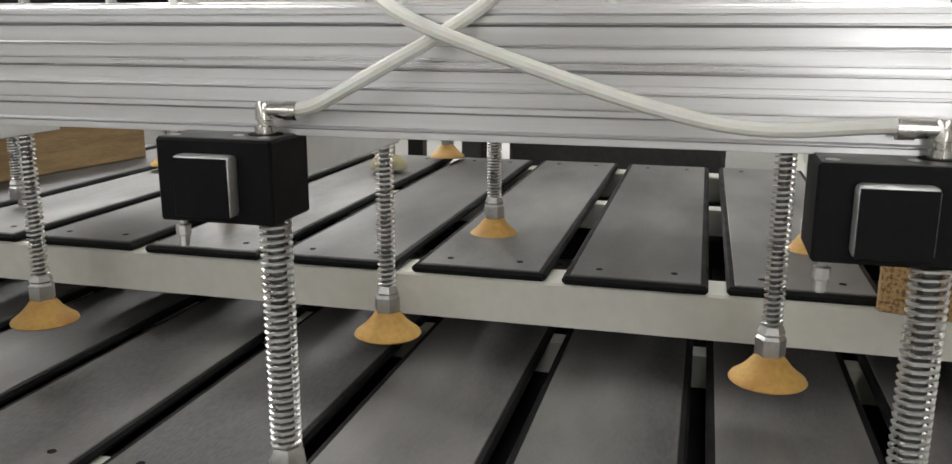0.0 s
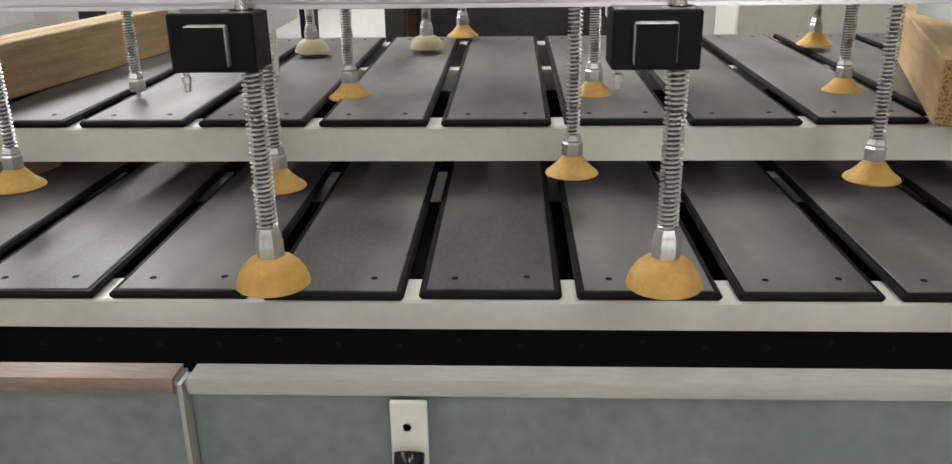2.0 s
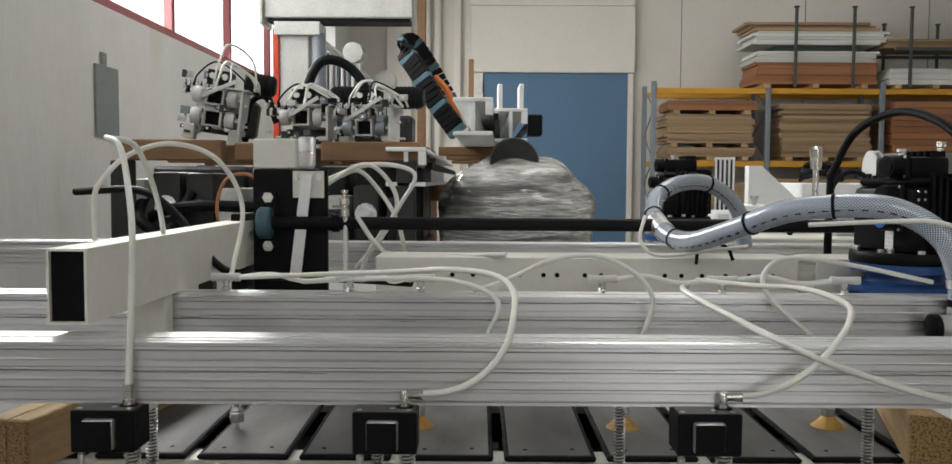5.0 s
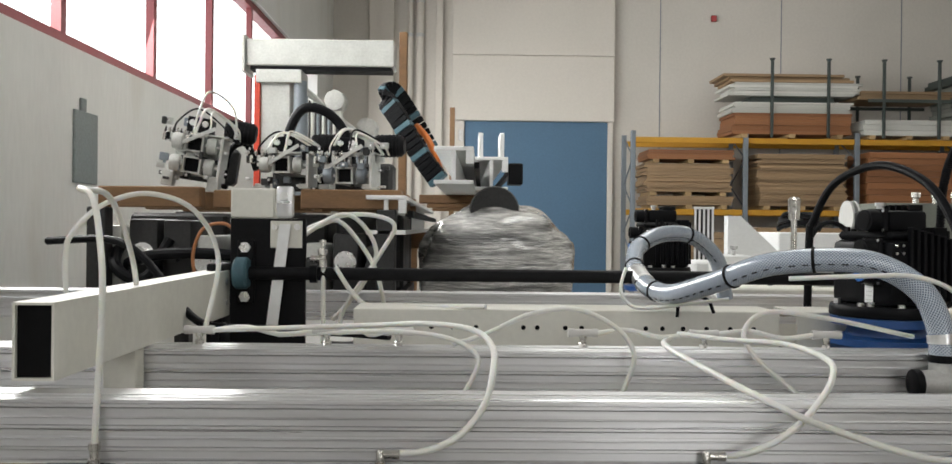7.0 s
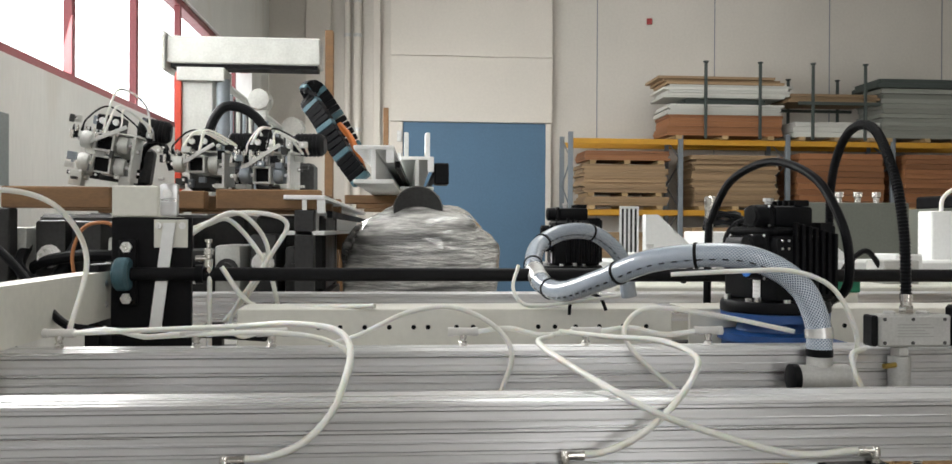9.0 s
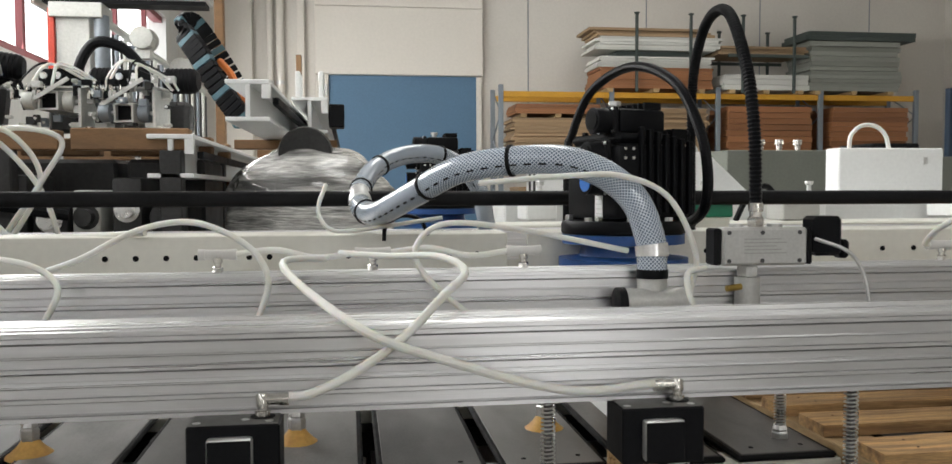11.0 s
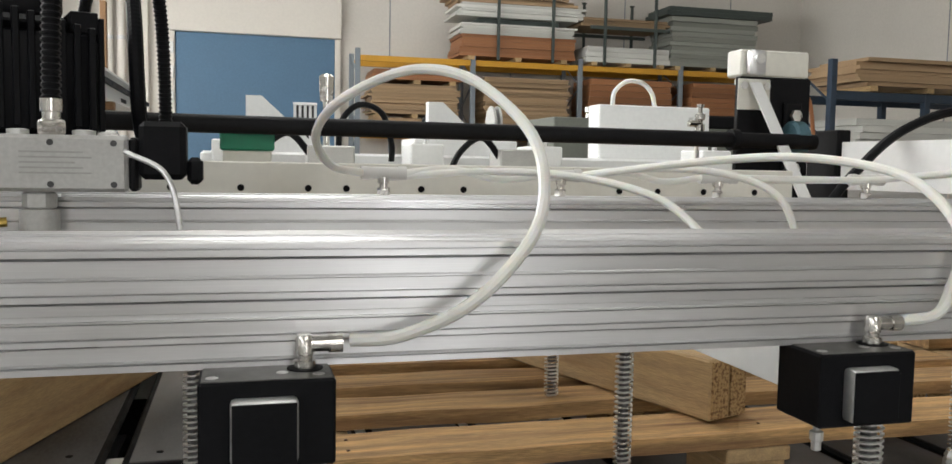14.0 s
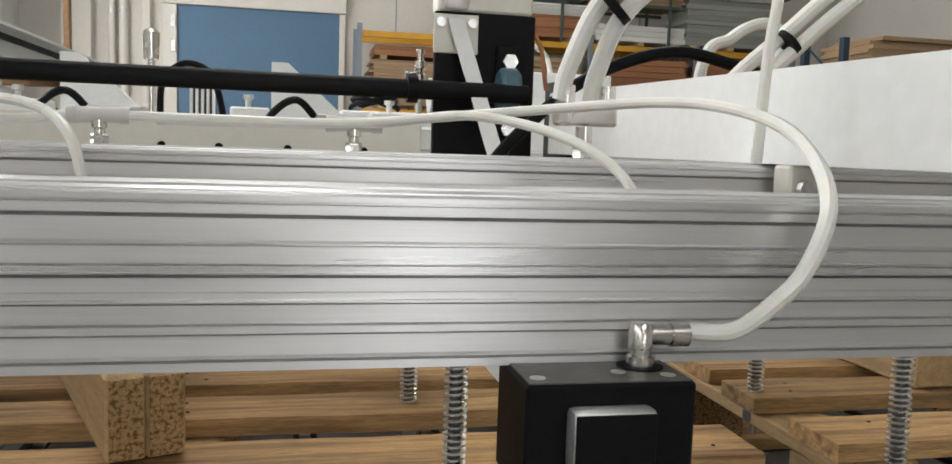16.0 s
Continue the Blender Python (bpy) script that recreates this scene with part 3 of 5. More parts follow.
hose("thick black cable drooping over the tube", 0.009, BLACK,
     (-1.62, 1.5, 1.29), (-1.44, 1.42, 1.295), (-1.34, 1.36, 1.25), (-1.235, 1.32, 1.14), (-1.17, 1.32, 1.115), (-1.03, 1.3, 1.112), (-0.903, 1.25, 1.113), (-0.8, 1.2, 1.113))
hose("white hose arching from the black post", 0.006, HOSE,
     (-1.075, 1.7, 1.299), (-0.972, 1.72, 1.361), (-0.912, 1.74, 1.331), (-0.882, 1.76, 1.255), (-0.93, 1.78, 1.16), (-1.0, 1.8, 1.08))
hose("white hose bent sharply beside the black post", 0.006, HOSE,
     (-1.088, 1.75, 1.314), (-0.951, 1.75, 1.362), (-0.836, 1.75, 1.34), (-0.874, 1.75, 1.254), (-0.965, 1.75, 1.113), (-0.97, 1.75, 1.05))
hose("white hose arching from the black post", 0.006, HOSE,
     (-1.03, 1.72, 1.33), (-0.98, 1.74, 1.345), (-0.93, 1.78, 1.29), (-0.885, 1.8, 1.21), (-0.86, 1.82, 1.1))
hose("white hose lying along the white tube", 0.006, HOSE,
     (-0.97, 1.62, 1.23), (-0.92, 1.62, 1.16), (-0.86, 1.6, 1.135), (-0.6, 1.45, 1.15))
hose("white air hose bent over the middle beam", 0.0046, HOSE,
     (-0.673, 1.12, 1.108), (-0.611, 1.1, 1.13), (-0.527, 1.08, 1.171), (-0.445, 1.06, 1.182), (-0.373, 1.05, 1.15), (-0.341, 1.04, 1.102), (-0.357, 1.04, 1.043), (-0.378, 1.04, 1.002))
hose("white air hose bent down behind the front beam", 0.0046, HOSE,
     (-1.007, 1.125, 1.123), (-0.892, 1.12, 1.129), (-0.764, 1.1, 1.133), (-0.673, 1.07, 1.123), (-0.626, 1.04, 1.094), (-0.644, 1.03, 1.043), (-0.676, 1.03, 0.991))
hose("white air hose curling beside the blue pump", 0.0046, HOSE,
     (0.225, 1.14, 1.127), (0.049, 1.12, 1.163), (-0.076, 1.1, 1.176), (-0.126, 1.08, 1.143), (-0.115, 1.06, 1.101), (-0.052, 1.05, 1.043), (0.011, 1.05, 0.991))
hose("thin white hose tied along the braided hose", 0.0046, HOSE,
     (0.30, 1.06, 1.065), (0.302, 1.045, 1.13), (0.258, 1.045, 1.215), (0.185, 1.05, 1.248), (0.10, 1.075, 1.248), (-0.02, 1.14, 1.238))
hose("thin grey cable from the valve solenoid", 0.003, ZINC,
     (0.49, 1.03, 1.15), (0.53, 1.0, 1.13), (0.545, 0.98, 1.09), (0.55, 0.97, 1.02))
hose("short white hose under the grey valve", 0.0046, HOSE,
     (0.32, 1.05, 1.105), (0.28, 1.02, 1.1), (0.275, 1.0, 1.07), (0.29, 0.99, 1.03))
hose("thick white hose rising to the tied bundle", 0.0095, HOSE,
     (1.695, 1.122, 1.165), (1.700, 1.115, 1.197), (1.722, 1.085, 1.262), (1.776, 1.06, 1.312), (1.862, 1.05, 1.360), (1.95, 1.05, 1.378), (2.1, 1.05, 1.37), (2.3, 1.06, 1.25), (2.34, 1.06, 1.105))
hose("thick white hose rising to the tied bundle", 0.0095, HOSE,
     (1.727, 1.122, 1.165), (1.730, 1.11, 1.195), (1.744, 1.078, 1.25), (1.794, 1.055, 1.297), (1.872, 1.045, 1.342), (1.95, 1.045, 1.360), (2.1, 1.045, 1.352), (2.27, 1.05, 1.25), (2.31, 1.05, 1.105))
hose("white hose hanging from the tied bundle", 0.0055, HOSE,
     (1.83, 1.045, 1.335), (1.862, 1.01, 1.322), (1.868, 1.0, 1.278), (1.860, 1.0, 1.2), (1.855, 1.0, 1.105))
hose("white hose in a low arch over the white tube", 0.010, HOSE,
     (2.06, 1.58, 0.79), (2.075, 1.58, 1.229), (2.13, 1.58, 1.305), (2.19, 1.58, 1.332), (2.225, 1.58, 1.305), (2.215, 1.58, 1.23), (2.2, 1.58, 0.79))
hose("thick black cable in an arch beside the post", 0.0095, BLACK,
     (1.7, 1.5, 1.075), (1.754, 1.5, 1.137), (1.853, 1.5, 1.219), (1.984, 1.5, 1.266), (2.1, 1.5, 1.25), (2.185, 1.5, 1.215), (2.3, 1.5, 1.10))
hose("thick white hose of the second tied bundle", 0.0105, HOSE,
     (1.97, 1.42, 1.10), (2.03, 1.40, 1.21), (2.10, 1.377, 1.283), (2.176, 1.36, 1.354), (2.26, 1.35, 1.40), (2.4, 1.35, 1.41), (2.6, 1.35, 1.30), (2.66, 1.35, 1.10))
hose("thick white hose of the second tied bundle", 0.0105, HOSE,
     (2.0, 1.41, 1.10), (2.05, 1.39, 1.19), (2.115, 1.367, 1.263), (2.19, 1.35, 1.333), (2.27, 1.34, 1.378), (2.4, 1.34, 1.388), (2.58, 1.34, 1.29), (2.63, 1.34, 1.10))
hose("white air hose running along the middle beam", 0.0046, HOSE,
     (1.29, 1.14, 1.128), (1.485, 1.122, 1.131), (1.58, 1.06, 1.142), (1.65, 0.98, 1.125), (1.69, 0.92, 1.09), (1.70, 0.90, 1.04))
hose("white air hose dropping behind the front beam", 0.0046, HOSE,
     (0.78, 1.13, 1.125), (0.9, 1.1, 1.135), (1.0, 1.03, 1.13), (1.07, 0.95, 1.105), (1.1, 0.87, 1.05))
hose("white air hose dropping behind the front beam", 0.0046, HOSE,
     (1.04, 1.122, 1.131), (1.12, 1.10, 1.142), (1.20, 1.04, 1.137), (1.245, 0.99, 1.11), (1.262, 0.965, 1.05))
hose("copper-orange cable in a small arc behind the post", 0.0045, COPPER,
     (1.70, 1.80, 1.30), (1.74, 1.80, 1.335), (1.80, 1.80, 1.345), (1.86, 1.80, 1.31), (1.88, 1.80, 1.22))
hose("copper-orange cable in a small arc behind the post", 0.0045, COPPER,
     (-1.235, 1.72, 1.31), (-1.27, 1.71, 1.335), (-1.32, 1.70, 1.32), (-1.345, 1.70, 1.25), (-1.33, 1.70, 1.16))
hose("thin black cable bent up over the white channel", 0.004, BLACK,
     (-0.16, 1.45, 1.13), (-0.155, 1.45, 1.16), (-0.125, 1.45, 1.178), (-0.09, 1.45, 1.17), (-0.075, 1.45, 1.14))
hose("thin white hose looping from the braided hose clamp", 0.0042, HOSE,
     (-0.27, 1.50, 1.24), (-0.285, 1.48, 1.19), (-0.265, 1.46, 1.155), (-0.225, 1.45, 1.15), (-0.15, 1.44, 1.16), (-0.05, 1.42, 1.175))
for a, b in (((1.731, 1.082, 1.254), (1.737, 1.079, 1.260)), ((1.862, 1.0475, 1.348), (1.870, 1.0475, 1.352)), ((2.104, 1.372, 1.270), (2.110, 1.371, 1.276)), ((2.226, 1.35, 1.368), (2.233, 1.349, 1.372))):
    tagged(put("cable_tie", sweep([Vector(a), Vector(b)], 0.0215, 16), RUBBER), "black cable tie round a pair of white hoses", "cable tie", "cable ties")


tee_x = (-1.155, -0.912, -0.776, -0.423, -0.190, 0.048, 0.777, 1.010, 1.240, 1.480)
tee = thing("tee_fitting", (0, 0, 0), "nickel foot with a white push-in tee on the beam", "hose fitting", "tee fittings")
bm = hexnut((0, 0, 0), 0.014, 0.009)
lathe([(0.005, 0.009), (0.005, 0.014), (0.0072, 0.015), (0.0072, 0.022)], (0, 0, 0), 12, bm)
part("foot", bm, NICKEL, tee)
bm = rod((-0.026, 0, 0.027), (0.026, 0, 0.027), 0.0075, 12)
rod((-0.028, 0, 0.027), (-0.018, 0, 0.027), 0.0084, 12, bm), rod((0.018, 0, 0.027), (0.028, 0, 0.027), 0.0084, 12, bm)
part("body", bm, material("grey_white_plastic", (0.62, 0.61, 0.58), 0.4, 0, 0.06), tee)
for i, x in enumerate(tee_x):
    m = pose(x, 1.125, 1.104)
    if i:
        copy_thing(tee, m)
    else:
        tee.matrix_basis = m
for a, b in ((0, 1), (1, 2), (3, 4), (4, 5), (6, 7), (7, 8)):
    xa, xb = tee_x[a] + 0.024, tee_x[b] - 0.024
    sag = 0.006
    tagged(put("air_hose", sweep(smooth_line([(xa, 1.122, 1.131), ((2 * xa + xb) / 3, 1.125, 1.131 + sag), ((xa + 2 * xb) / 3, 1.118, 1.131 - sag), (xb, 1.122, 1.131)]), 0.0046, 10), HOSE),
           "straight white air hose between two tees", "hose", "air hoses")
elbow = thing("hose_manifold", (1.722, 1.122, 1.104), "nickel elbow manifold with upright white hoses", "hose fitting")
part("foot", rod((1.722, 1.122, 1.118), (1.722, 1.122, 1.137), 0.009, 12), NICKEL, elbow)
part("nut", hexnut((1.722, 1.122, 1.104), 0.02, 0.014), NICKEL, elbow)
part("cross_piece", box(1.6895, 1.7565, 1.113, 1.135, 1.138, 1.162, 0.003), NICKEL, elbow)
for x in (1.70, 1.745):
    part("collar", rod((x, 1.122, 1.162), (x, 1.122, 1.18), 0.0105, 12), NICKEL, elbow)

# ---- machine: tubes, posts and shaft ----
def hollow(x0, x1, y0, y1, z0, z1, w):
    bm = box(x0, x0 + w, y0, y1, z0, z1)
    box(x1 - w, x1, y0, y1, z0, z1, bm=bm)
    box(x0 + w, x1 - w, y0, y1, z1 - w, z1, bm=bm)
    box(x0 + w, x1 - w, y0, y1, z0, z0 + w, bm=bm)
    return bm


for x0, top, turn, label in ((-1.300, 1.2175, 0, "cream rectangular steel tube with an open black end"), (1.903, 1.205, 7.5, "pale white rectangular steel tube lying across the beams")):
    tube = thing("box_tube", (x0 + 0.03, 1.2, 1.1), label, "steel tube", "box tubes")
    for a, b, c, d in ((x0, x0 + 0.004, 1.1046, top), (x0 + 0.056, x0 + 0.06, 1.1046, top), (x0 + 0.004, x0 + 0.056, top - 0.004, top - 0.0002), (x0 + 0.004, x0 + 0.056, 1.1048, 1.1086)):
        part("wall", box(a, b, 0.715, 1.66, c, d), PAINT if x0 < 0 else WHITE, tube)
    # shade inside the open tube, painted as a near-black plate behind its mouth
    part("plug", box(x0 + 0.004, x0 + 0.056, 0.722, 0.73, 1.109, top - 0.0045), VOID, tube, "near-black plate that stands for the shade inside the tube")
    if x0 < 0:
        part("foot", box(x0 - 0.006, x0 + 0.056, 1.045, 1.0845, 1.02, 1.104, 0.003), PAINT, tube)
    else:
        part("foot", box(x0 - 0.005, x0 + 0.05, 1.045, 1.073, 1.05, 1.104, 0.003), PAINT, tube)
        for k in (0, 1):
            part("bolt", lathe([(0.009, 0), (0.009, 0.008), (0.006, 0.011)], (x0 + 0.010 + 0.026 * k, 1.035, 1.08), 8, axis="Y"), ZINC, tube)
    tube.rotation_euler = (0, 0, radians(turn))
BLUEGREY = material("blue_grey_casting", (0.06, 0.13, 0.16), 0.45, 0.1, 0.15, 20, 120, 0.1)


def end_post(x0, x1, y, side):
    """The black end plate with its bearing, strap and white clamp block; side: where the outer plate stands."""
    root = thing("end_post", ((x0 + x1) / 2, y, 1.0), "black steel end plate with flange bearing and white strap", "machine post", "end posts")
    part("plate", box(x0, x1, y, y + 0.015, 0.95, 1.348, 0.002), BLACKPAINT, root)
    part("clamp_block", box(x0 if side < 0 else x0 + 0.004, x0 + 0.11 if side < 0 else x1 - 0.006, y, y + 0.06, 1.349, 1.425 if side < 0 else 1.408, 0.004), PAINT, root)
    part("clamp_base", box(x0 - 0.005 if side < 0 else x0 + 0.03, x1 - 0.03, y + 0.016, y + 0.07, 1.335, 1.349, 0.002), PAINT, root)
    cx = x1 - 0.05 if side < 0 else x0 + 0.035
    part("clamp", box(cx - 0.022, cx + 0.022, y - 0.02, y, 1.35, 1.43 if side < 0 else 1.406, 0.008, seg=2), ALU, root, "bare metal clamp")
    part("clamp_bolt", lathe([(0.011, 0), (0.011, 0.006), (0.007, 0.01)], (cx, y - 0.03, 1.405 if side < 0 else 1.385), 12, axis="Y"), STEEL, root)
    tag = part("strap_plate", box(cx - 0.038, cx + 0.042, y - 0.004, y - 0.0005, 1.275, 1.343, 0.001), PAINT, root)
    for dx in (-0.026, 0.03):
        part("bolt", lathe([(0.0085, 0), (0.0085, 0.004), (0.005, 0.007)], (cx + dx, y - 0.011, 1.328), 10, axis="Y"), STEEL, tag)
    lean = -0.028 if side < 0 else 0.062
    bm = bmesh.new()
    for zz, xx, yy in ((1.335, cx, y - 0.006), (1.065, cx + lean, y - (0.03 if side < 0 else 0.13))):
        for dx, dy in ((-0.014, 0), (0.014, 0), (0.014, -0.006), (-0.014, -0.006)):
            bm.verts.new((xx + dx, yy + dy, zz))
    bm.verts.ensure_lookup_table()
    v = bm.verts
    for f in ((0, 1, 2, 3), (7, 6, 5, 4), (0, 4, 5, 1), (1, 5, 6, 2), (2, 6, 7, 3), (3, 7, 4, 0)):
        bm.faces.new([v[i] for i in f])
    bmesh.ops.recalc_face_normals(bm, faces=bm.faces)
    part("strap", bm, WHITE, root, "white painted flat strap")
    bx = x0 + 0.042 if side < 0 else x1 - 0.05
    bm = box(bx - 0.022, bx + 0.022, y - 0.014, y - 0.0005, 1.135, 1.295, 0.004)
    bearing = part("bearing_foot", bm, BLACKPAINT, root)
    part("bearing", lathe([(0.034, -0.018), (0.04, -0.012), (0.04, 0.012), (0.034, 0.018)], (bx - 0.005, y - 0.03, 1.212), 24, axis="X"), BLUEGREY, bearing, "blue-grey cast bearing")
    for z in (1.276, 1.153) if side < 0 else (1.264, 1.146):
        part("bolt", lathe([(0.014, 0), (0.014, 0.008), (0.009, 0.012)], (bx, y - 0.027, z), 6, axis="Y"), STEEL, bearing)
    ox = x0 - 0.045 if side < 0 else x1 + 0.04
    outer = part("outer_plate", box(ox, ox + 0.035, y - 0.05, y + 0.06, 1.0, 1.235, 0.003), BLACKPAINT, root)
    for z in (1.08, 1.14, 1.19):
        part("bolt", lathe([(0.009, 0), (0.009, 0.008), (0.006, 0.011)], (ox + 0.036, y - 0.03, z), 6, axis="X"), STEEL, outer)
    return root


end_post(-1.239, -1.05, 1.66, -1)
end_post(1.665, 1.848, 1.775, 1)
shaft = thing("shaft", (0.3, 1.667, 1.2), "long black round shaft between the end posts", "shaft")
part("bar", rod((-1.20, 1.635, 1.212), (1.82, 1.715, 1.205), 0.0165, 24), BLACKPAINT, shaft)
for k in (0.055, 0.93):
    a = Vector((-1.20, 1.635, 1.212)).lerp(Vector((1.82, 1.715, 1.205)), k)
    part("collar", rod(a, a + Vector((0.018, 0.0004, 0)), 0.023, 20), BLACK, shaft)
for x, y in ((-1.0, 1.63), (1.665, 1.95)):
    valve = thing("needle_valve", (x, y, 1.0), "small nickel needle valve on an upright pipe", "valve", "needle valves")
    part("pipe", rod((x, y, 0.755 if x < 0 else 0.787), (x, y, 1.24), 0.006, 10), HOSE, valve)
    part("body", lathe([(0.006, 0), (0.011, 0.002), (0.011, 0.02), (0.007, 0.022), (0.007, 0.03), (0.012, 0.032), (0.012, 0.045), (0.005, 0.047), (0.005, 0.06), (0.009, 0.061), (0.009, 0.068)], (x, y - 0.012, 1.228), 12), NICKEL, valve)
    part("branch", rod((x - 0.03, y - 0.012, 1.25), (x, y - 0.012, 1.25), 0.008, 12), NICKEL, valve)

# white perforated channel
for x0, x1, label in ((-0.905, 0.085, "cream steel channel with a row of round holes"), (0.125, 1.60, "cream steel channel with round holes behind the valve")):
    channel = thing("perforated_channel", (x0, 1.47, 1.0), label, "steel channel", "perforated channels")
    part("web", box(x0, x1, 1.47, 1.475, 1.0, 1.142, 0.002), PAINT, channel)
    part("top_flange", box(x0, x1, 1.4755, 1.62, 1.137, 1.142, 0.001), PAINT, channel)
    part("bottom_flange", box(x0, x1, 1.4755, 1.62, 1.0, 1.005, 0.001), PAINT, channel)
    x, k = x0 + 0.18, 0
    while x < x1 - 0.05:
        part("hole", rod((x, 1.4685, 1.101), (x, 1.4698, 1.101), 0.0055, 12), VOID, channel)
        x += (0.048, 0.055, 0.055, 0.055, 0.032, 0.065, 0.038, 0.149, 0.039)[k % 9] * (1 if x0 < 0 else 1.9)
        k += 1

# ---- vacuum pump motor, valve and braided hose ----
BLUE = material("blue_paint", (0.015, 0.07, 0.24), 0.4, 0.0, 0.12, 12, 80, 0.05)
VALVE = material("grey_cast_zinc", (0.50, 0.50, 0.48), 0.5, 0.35, 0.1, 25, 200, 0.1)

DARKSCREW = material("dark_screw", (0.08, 0.08, 0.08), 0.4, 0.7)
LETTER = material("worn_raised_lettering", (0.38, 0.38, 0.36), 0.5, 0.4)
INSERT = material("blue_plastic_insert", (0.02, 0.16, 0.55), 0.4)


def motor():
    """A black finned motor on a flange and a blue pump; its foot lies at the origin."""
    root = thing("pump_motor", (0, 0, 0), "black finned motor standing on a blue vacuum pump", "motor", "pump motors")
    pump = part("pump", lathe([(0.125, 0), (0.125, 0.016), (0.085, 0.02), (0.08, 0.04), (0.118, 0.044), (0.118, 0.062)], (0, 0, 0), 40), BLUE, root, "blue painted pump body")
    for a in range(8):
        part("bolt", lathe([(0.008, 0), (0.008, 0.007)], (0.105 * math.cos(a * math.pi / 4 + 0.3), 0.105 * math.sin(a * math.pi / 4 + 0.3), 0.088), 6), STEEL, pump)
    part("flange", lathe([(0.118, 0.063), (0.12, 0.066), (0.12, 0.08), (0.117, 0.0875), (0.09, 0.0885)], (0, 0, 0), 40), BLACK, root)
    part("body", box(-0.074, 0.096, -0.09, 0.09, 0.0885, 0.232, 0.014, seg=2), BLACK, root)
    part("shoulder", box(-0.07, 0.06, -0.08, 0.08, 0.2325, 0.252, 0.008), BLACK, root)
    for i in range(7):
        p = -0.026 + 0.0185 * i
        for s in (-1, 1):
            part("fin", box(p - 0.0045, p + 0.0045, s * 0.093 - 0.006, s * 0.093 + 0.006, 0.10 + 0.004 * (i % 2), 0.262 - 0.004 * i, 0.0015), BLACK, root)
    for i in range(9):
        p = -0.072 + 0.018 * i
        part("fin", box(0.0965, 0.104, p - 0.003, p + 0.003, 0.10, 0.255, 0.001), BLACK, root)
        part("top_fin", box(0.061, 0.096, p - 0.003, p + 0.003, 0.233, 0.262, 0.001), BLACK, root)
    head = part("head", box(-0.05, 0.055, -0.06, 0.05, 0.2525, 0.298, 0.008, seg=2), BLACK, root)
    for i in range(6):
        part("fin", box(0.012, 0.052, -0.05 + 0.018 * i, -0.045 + 0.018 * i, 0.2985, 0.312, 0.001), BLACK, head)
    part("eye_bolt", lathe([(0.008, 0), (0.008, 0.01), (0.012, 0.011), (0.012, 0.018)], (-0.02, 0.0, 0.2985), 12), ZINC, head)
    for z, y, wide in ((0.276, -0.03, 0.0235), (0.214, -0.045, 0.021), (0.160, -0.045, 0.022)):
        back = -0.05 if z > 0.25 else -0.0745
        sock = part("socket", box(back - 0.012, back - 0.0005, y - wide - 0.004, y + wide + 0.004, z - wide - 0.002, z + wide + 0.002, 0.003), BLACKPAINT, root)
        part("ring", lathe([(wide, -0.042), (wide, -0.014), (wide + 0.001, -0.0125)], (back, y, z), 22, axis="X"), BLACK, sock)
        part("insert", lathe([(wide * 0.75, -0.0445), (wide * 0.72, -0.0425)], (back, y, z), 18, axis="X"), INSERT if z < 0.17 else VOID, sock, "blue connector insert" if z < 0.17 else "")
        for dy in (-1, 1):
            for dz in (-1, 1):
                part("screw", lathe([(0.003, 0), (0.003, 0.002)], (back - 0.014, y + dy * wide * 0.95, z + dz * wide * 0.9), 8, axis="X"), STEEL, sock)
    for dx in (-0.06, -0.042):
        for dz in (0.205, 0.222):
            part("screw", lathe([(0.003, 0), (0.003, 0.002)], (dx, -0.0918, dz), 8, axis="Y"), STEEL, root)
    part("rating_plate", box(-0.0762, -0.0745, -0.040, -0.016, 0.095, 0.137, 0.0005), WHITE, root, "small pale rating plate")
    for i in range(4):
        part("rating_bar", box(-0.0768, -0.0763, -0.037, -0.020, 0.101 + 0.009 * i, 0.103 + 0.009 * i), ZINC, root)
    for a in range(6):
        part("bolt", lathe([(0.008, 0), (0.008, 0.01)], (0.104 * math.cos(a * math.pi / 3 + 0.5), 0.104 * math.sin(a * math.pi / 3 + 0.5), 0.0885), 6), STEEL, root)
    return root


pump = motor()
pump.matrix_basis = pose(0.302, 1.405, 1.08, 0, 0, 18)
copy_thing(pump, pose(0.08, 2.70, 1.105))
stand = tagged(put("pump_stand", box(0.20, 0.44, 1.30, 1.466, 1.043, 1.0795, 0.004), BLUE), "blue steel plate under the vacuum pump", "pump stand")

v = thing("solenoid_valve", (0.40, 1.07, 1.105), "grey cast solenoid valve block with black coil", "valve")
body = part("body", box(0.335, 0.476, 1.05, 1.09, 1.111, 1.171, 0.004), VALVE, v)
part("end_cap", box(0.322, 0.3345, 1.052, 1.088, 1.112, 1.170, 0.003), BLACKPAINT, v)
part("end_cap", box(0.4765, 0.486, 1.052, 1.088, 1.112, 1.170, 0.003), BLACKPAINT, v)
part("coil", box(0.4865, 0.535, 1.048, 1.092, 1.125, 1.188, 0.006), BLACK, v, "black plastic coil")
part("coil_plug", box(0.5355, 0.552, 1.055, 1.085, 1.12, 1.15, 0.005), BLACK, v)
for x in (0.345, 0.40, 0.462):
    for z in (1.119, 1.163):
        part("screw", lathe([(0.0035, 0), (0.0035, 0.002)], (x, 1.0485, z), 8, axis="Y"), DARKSCREW, body)
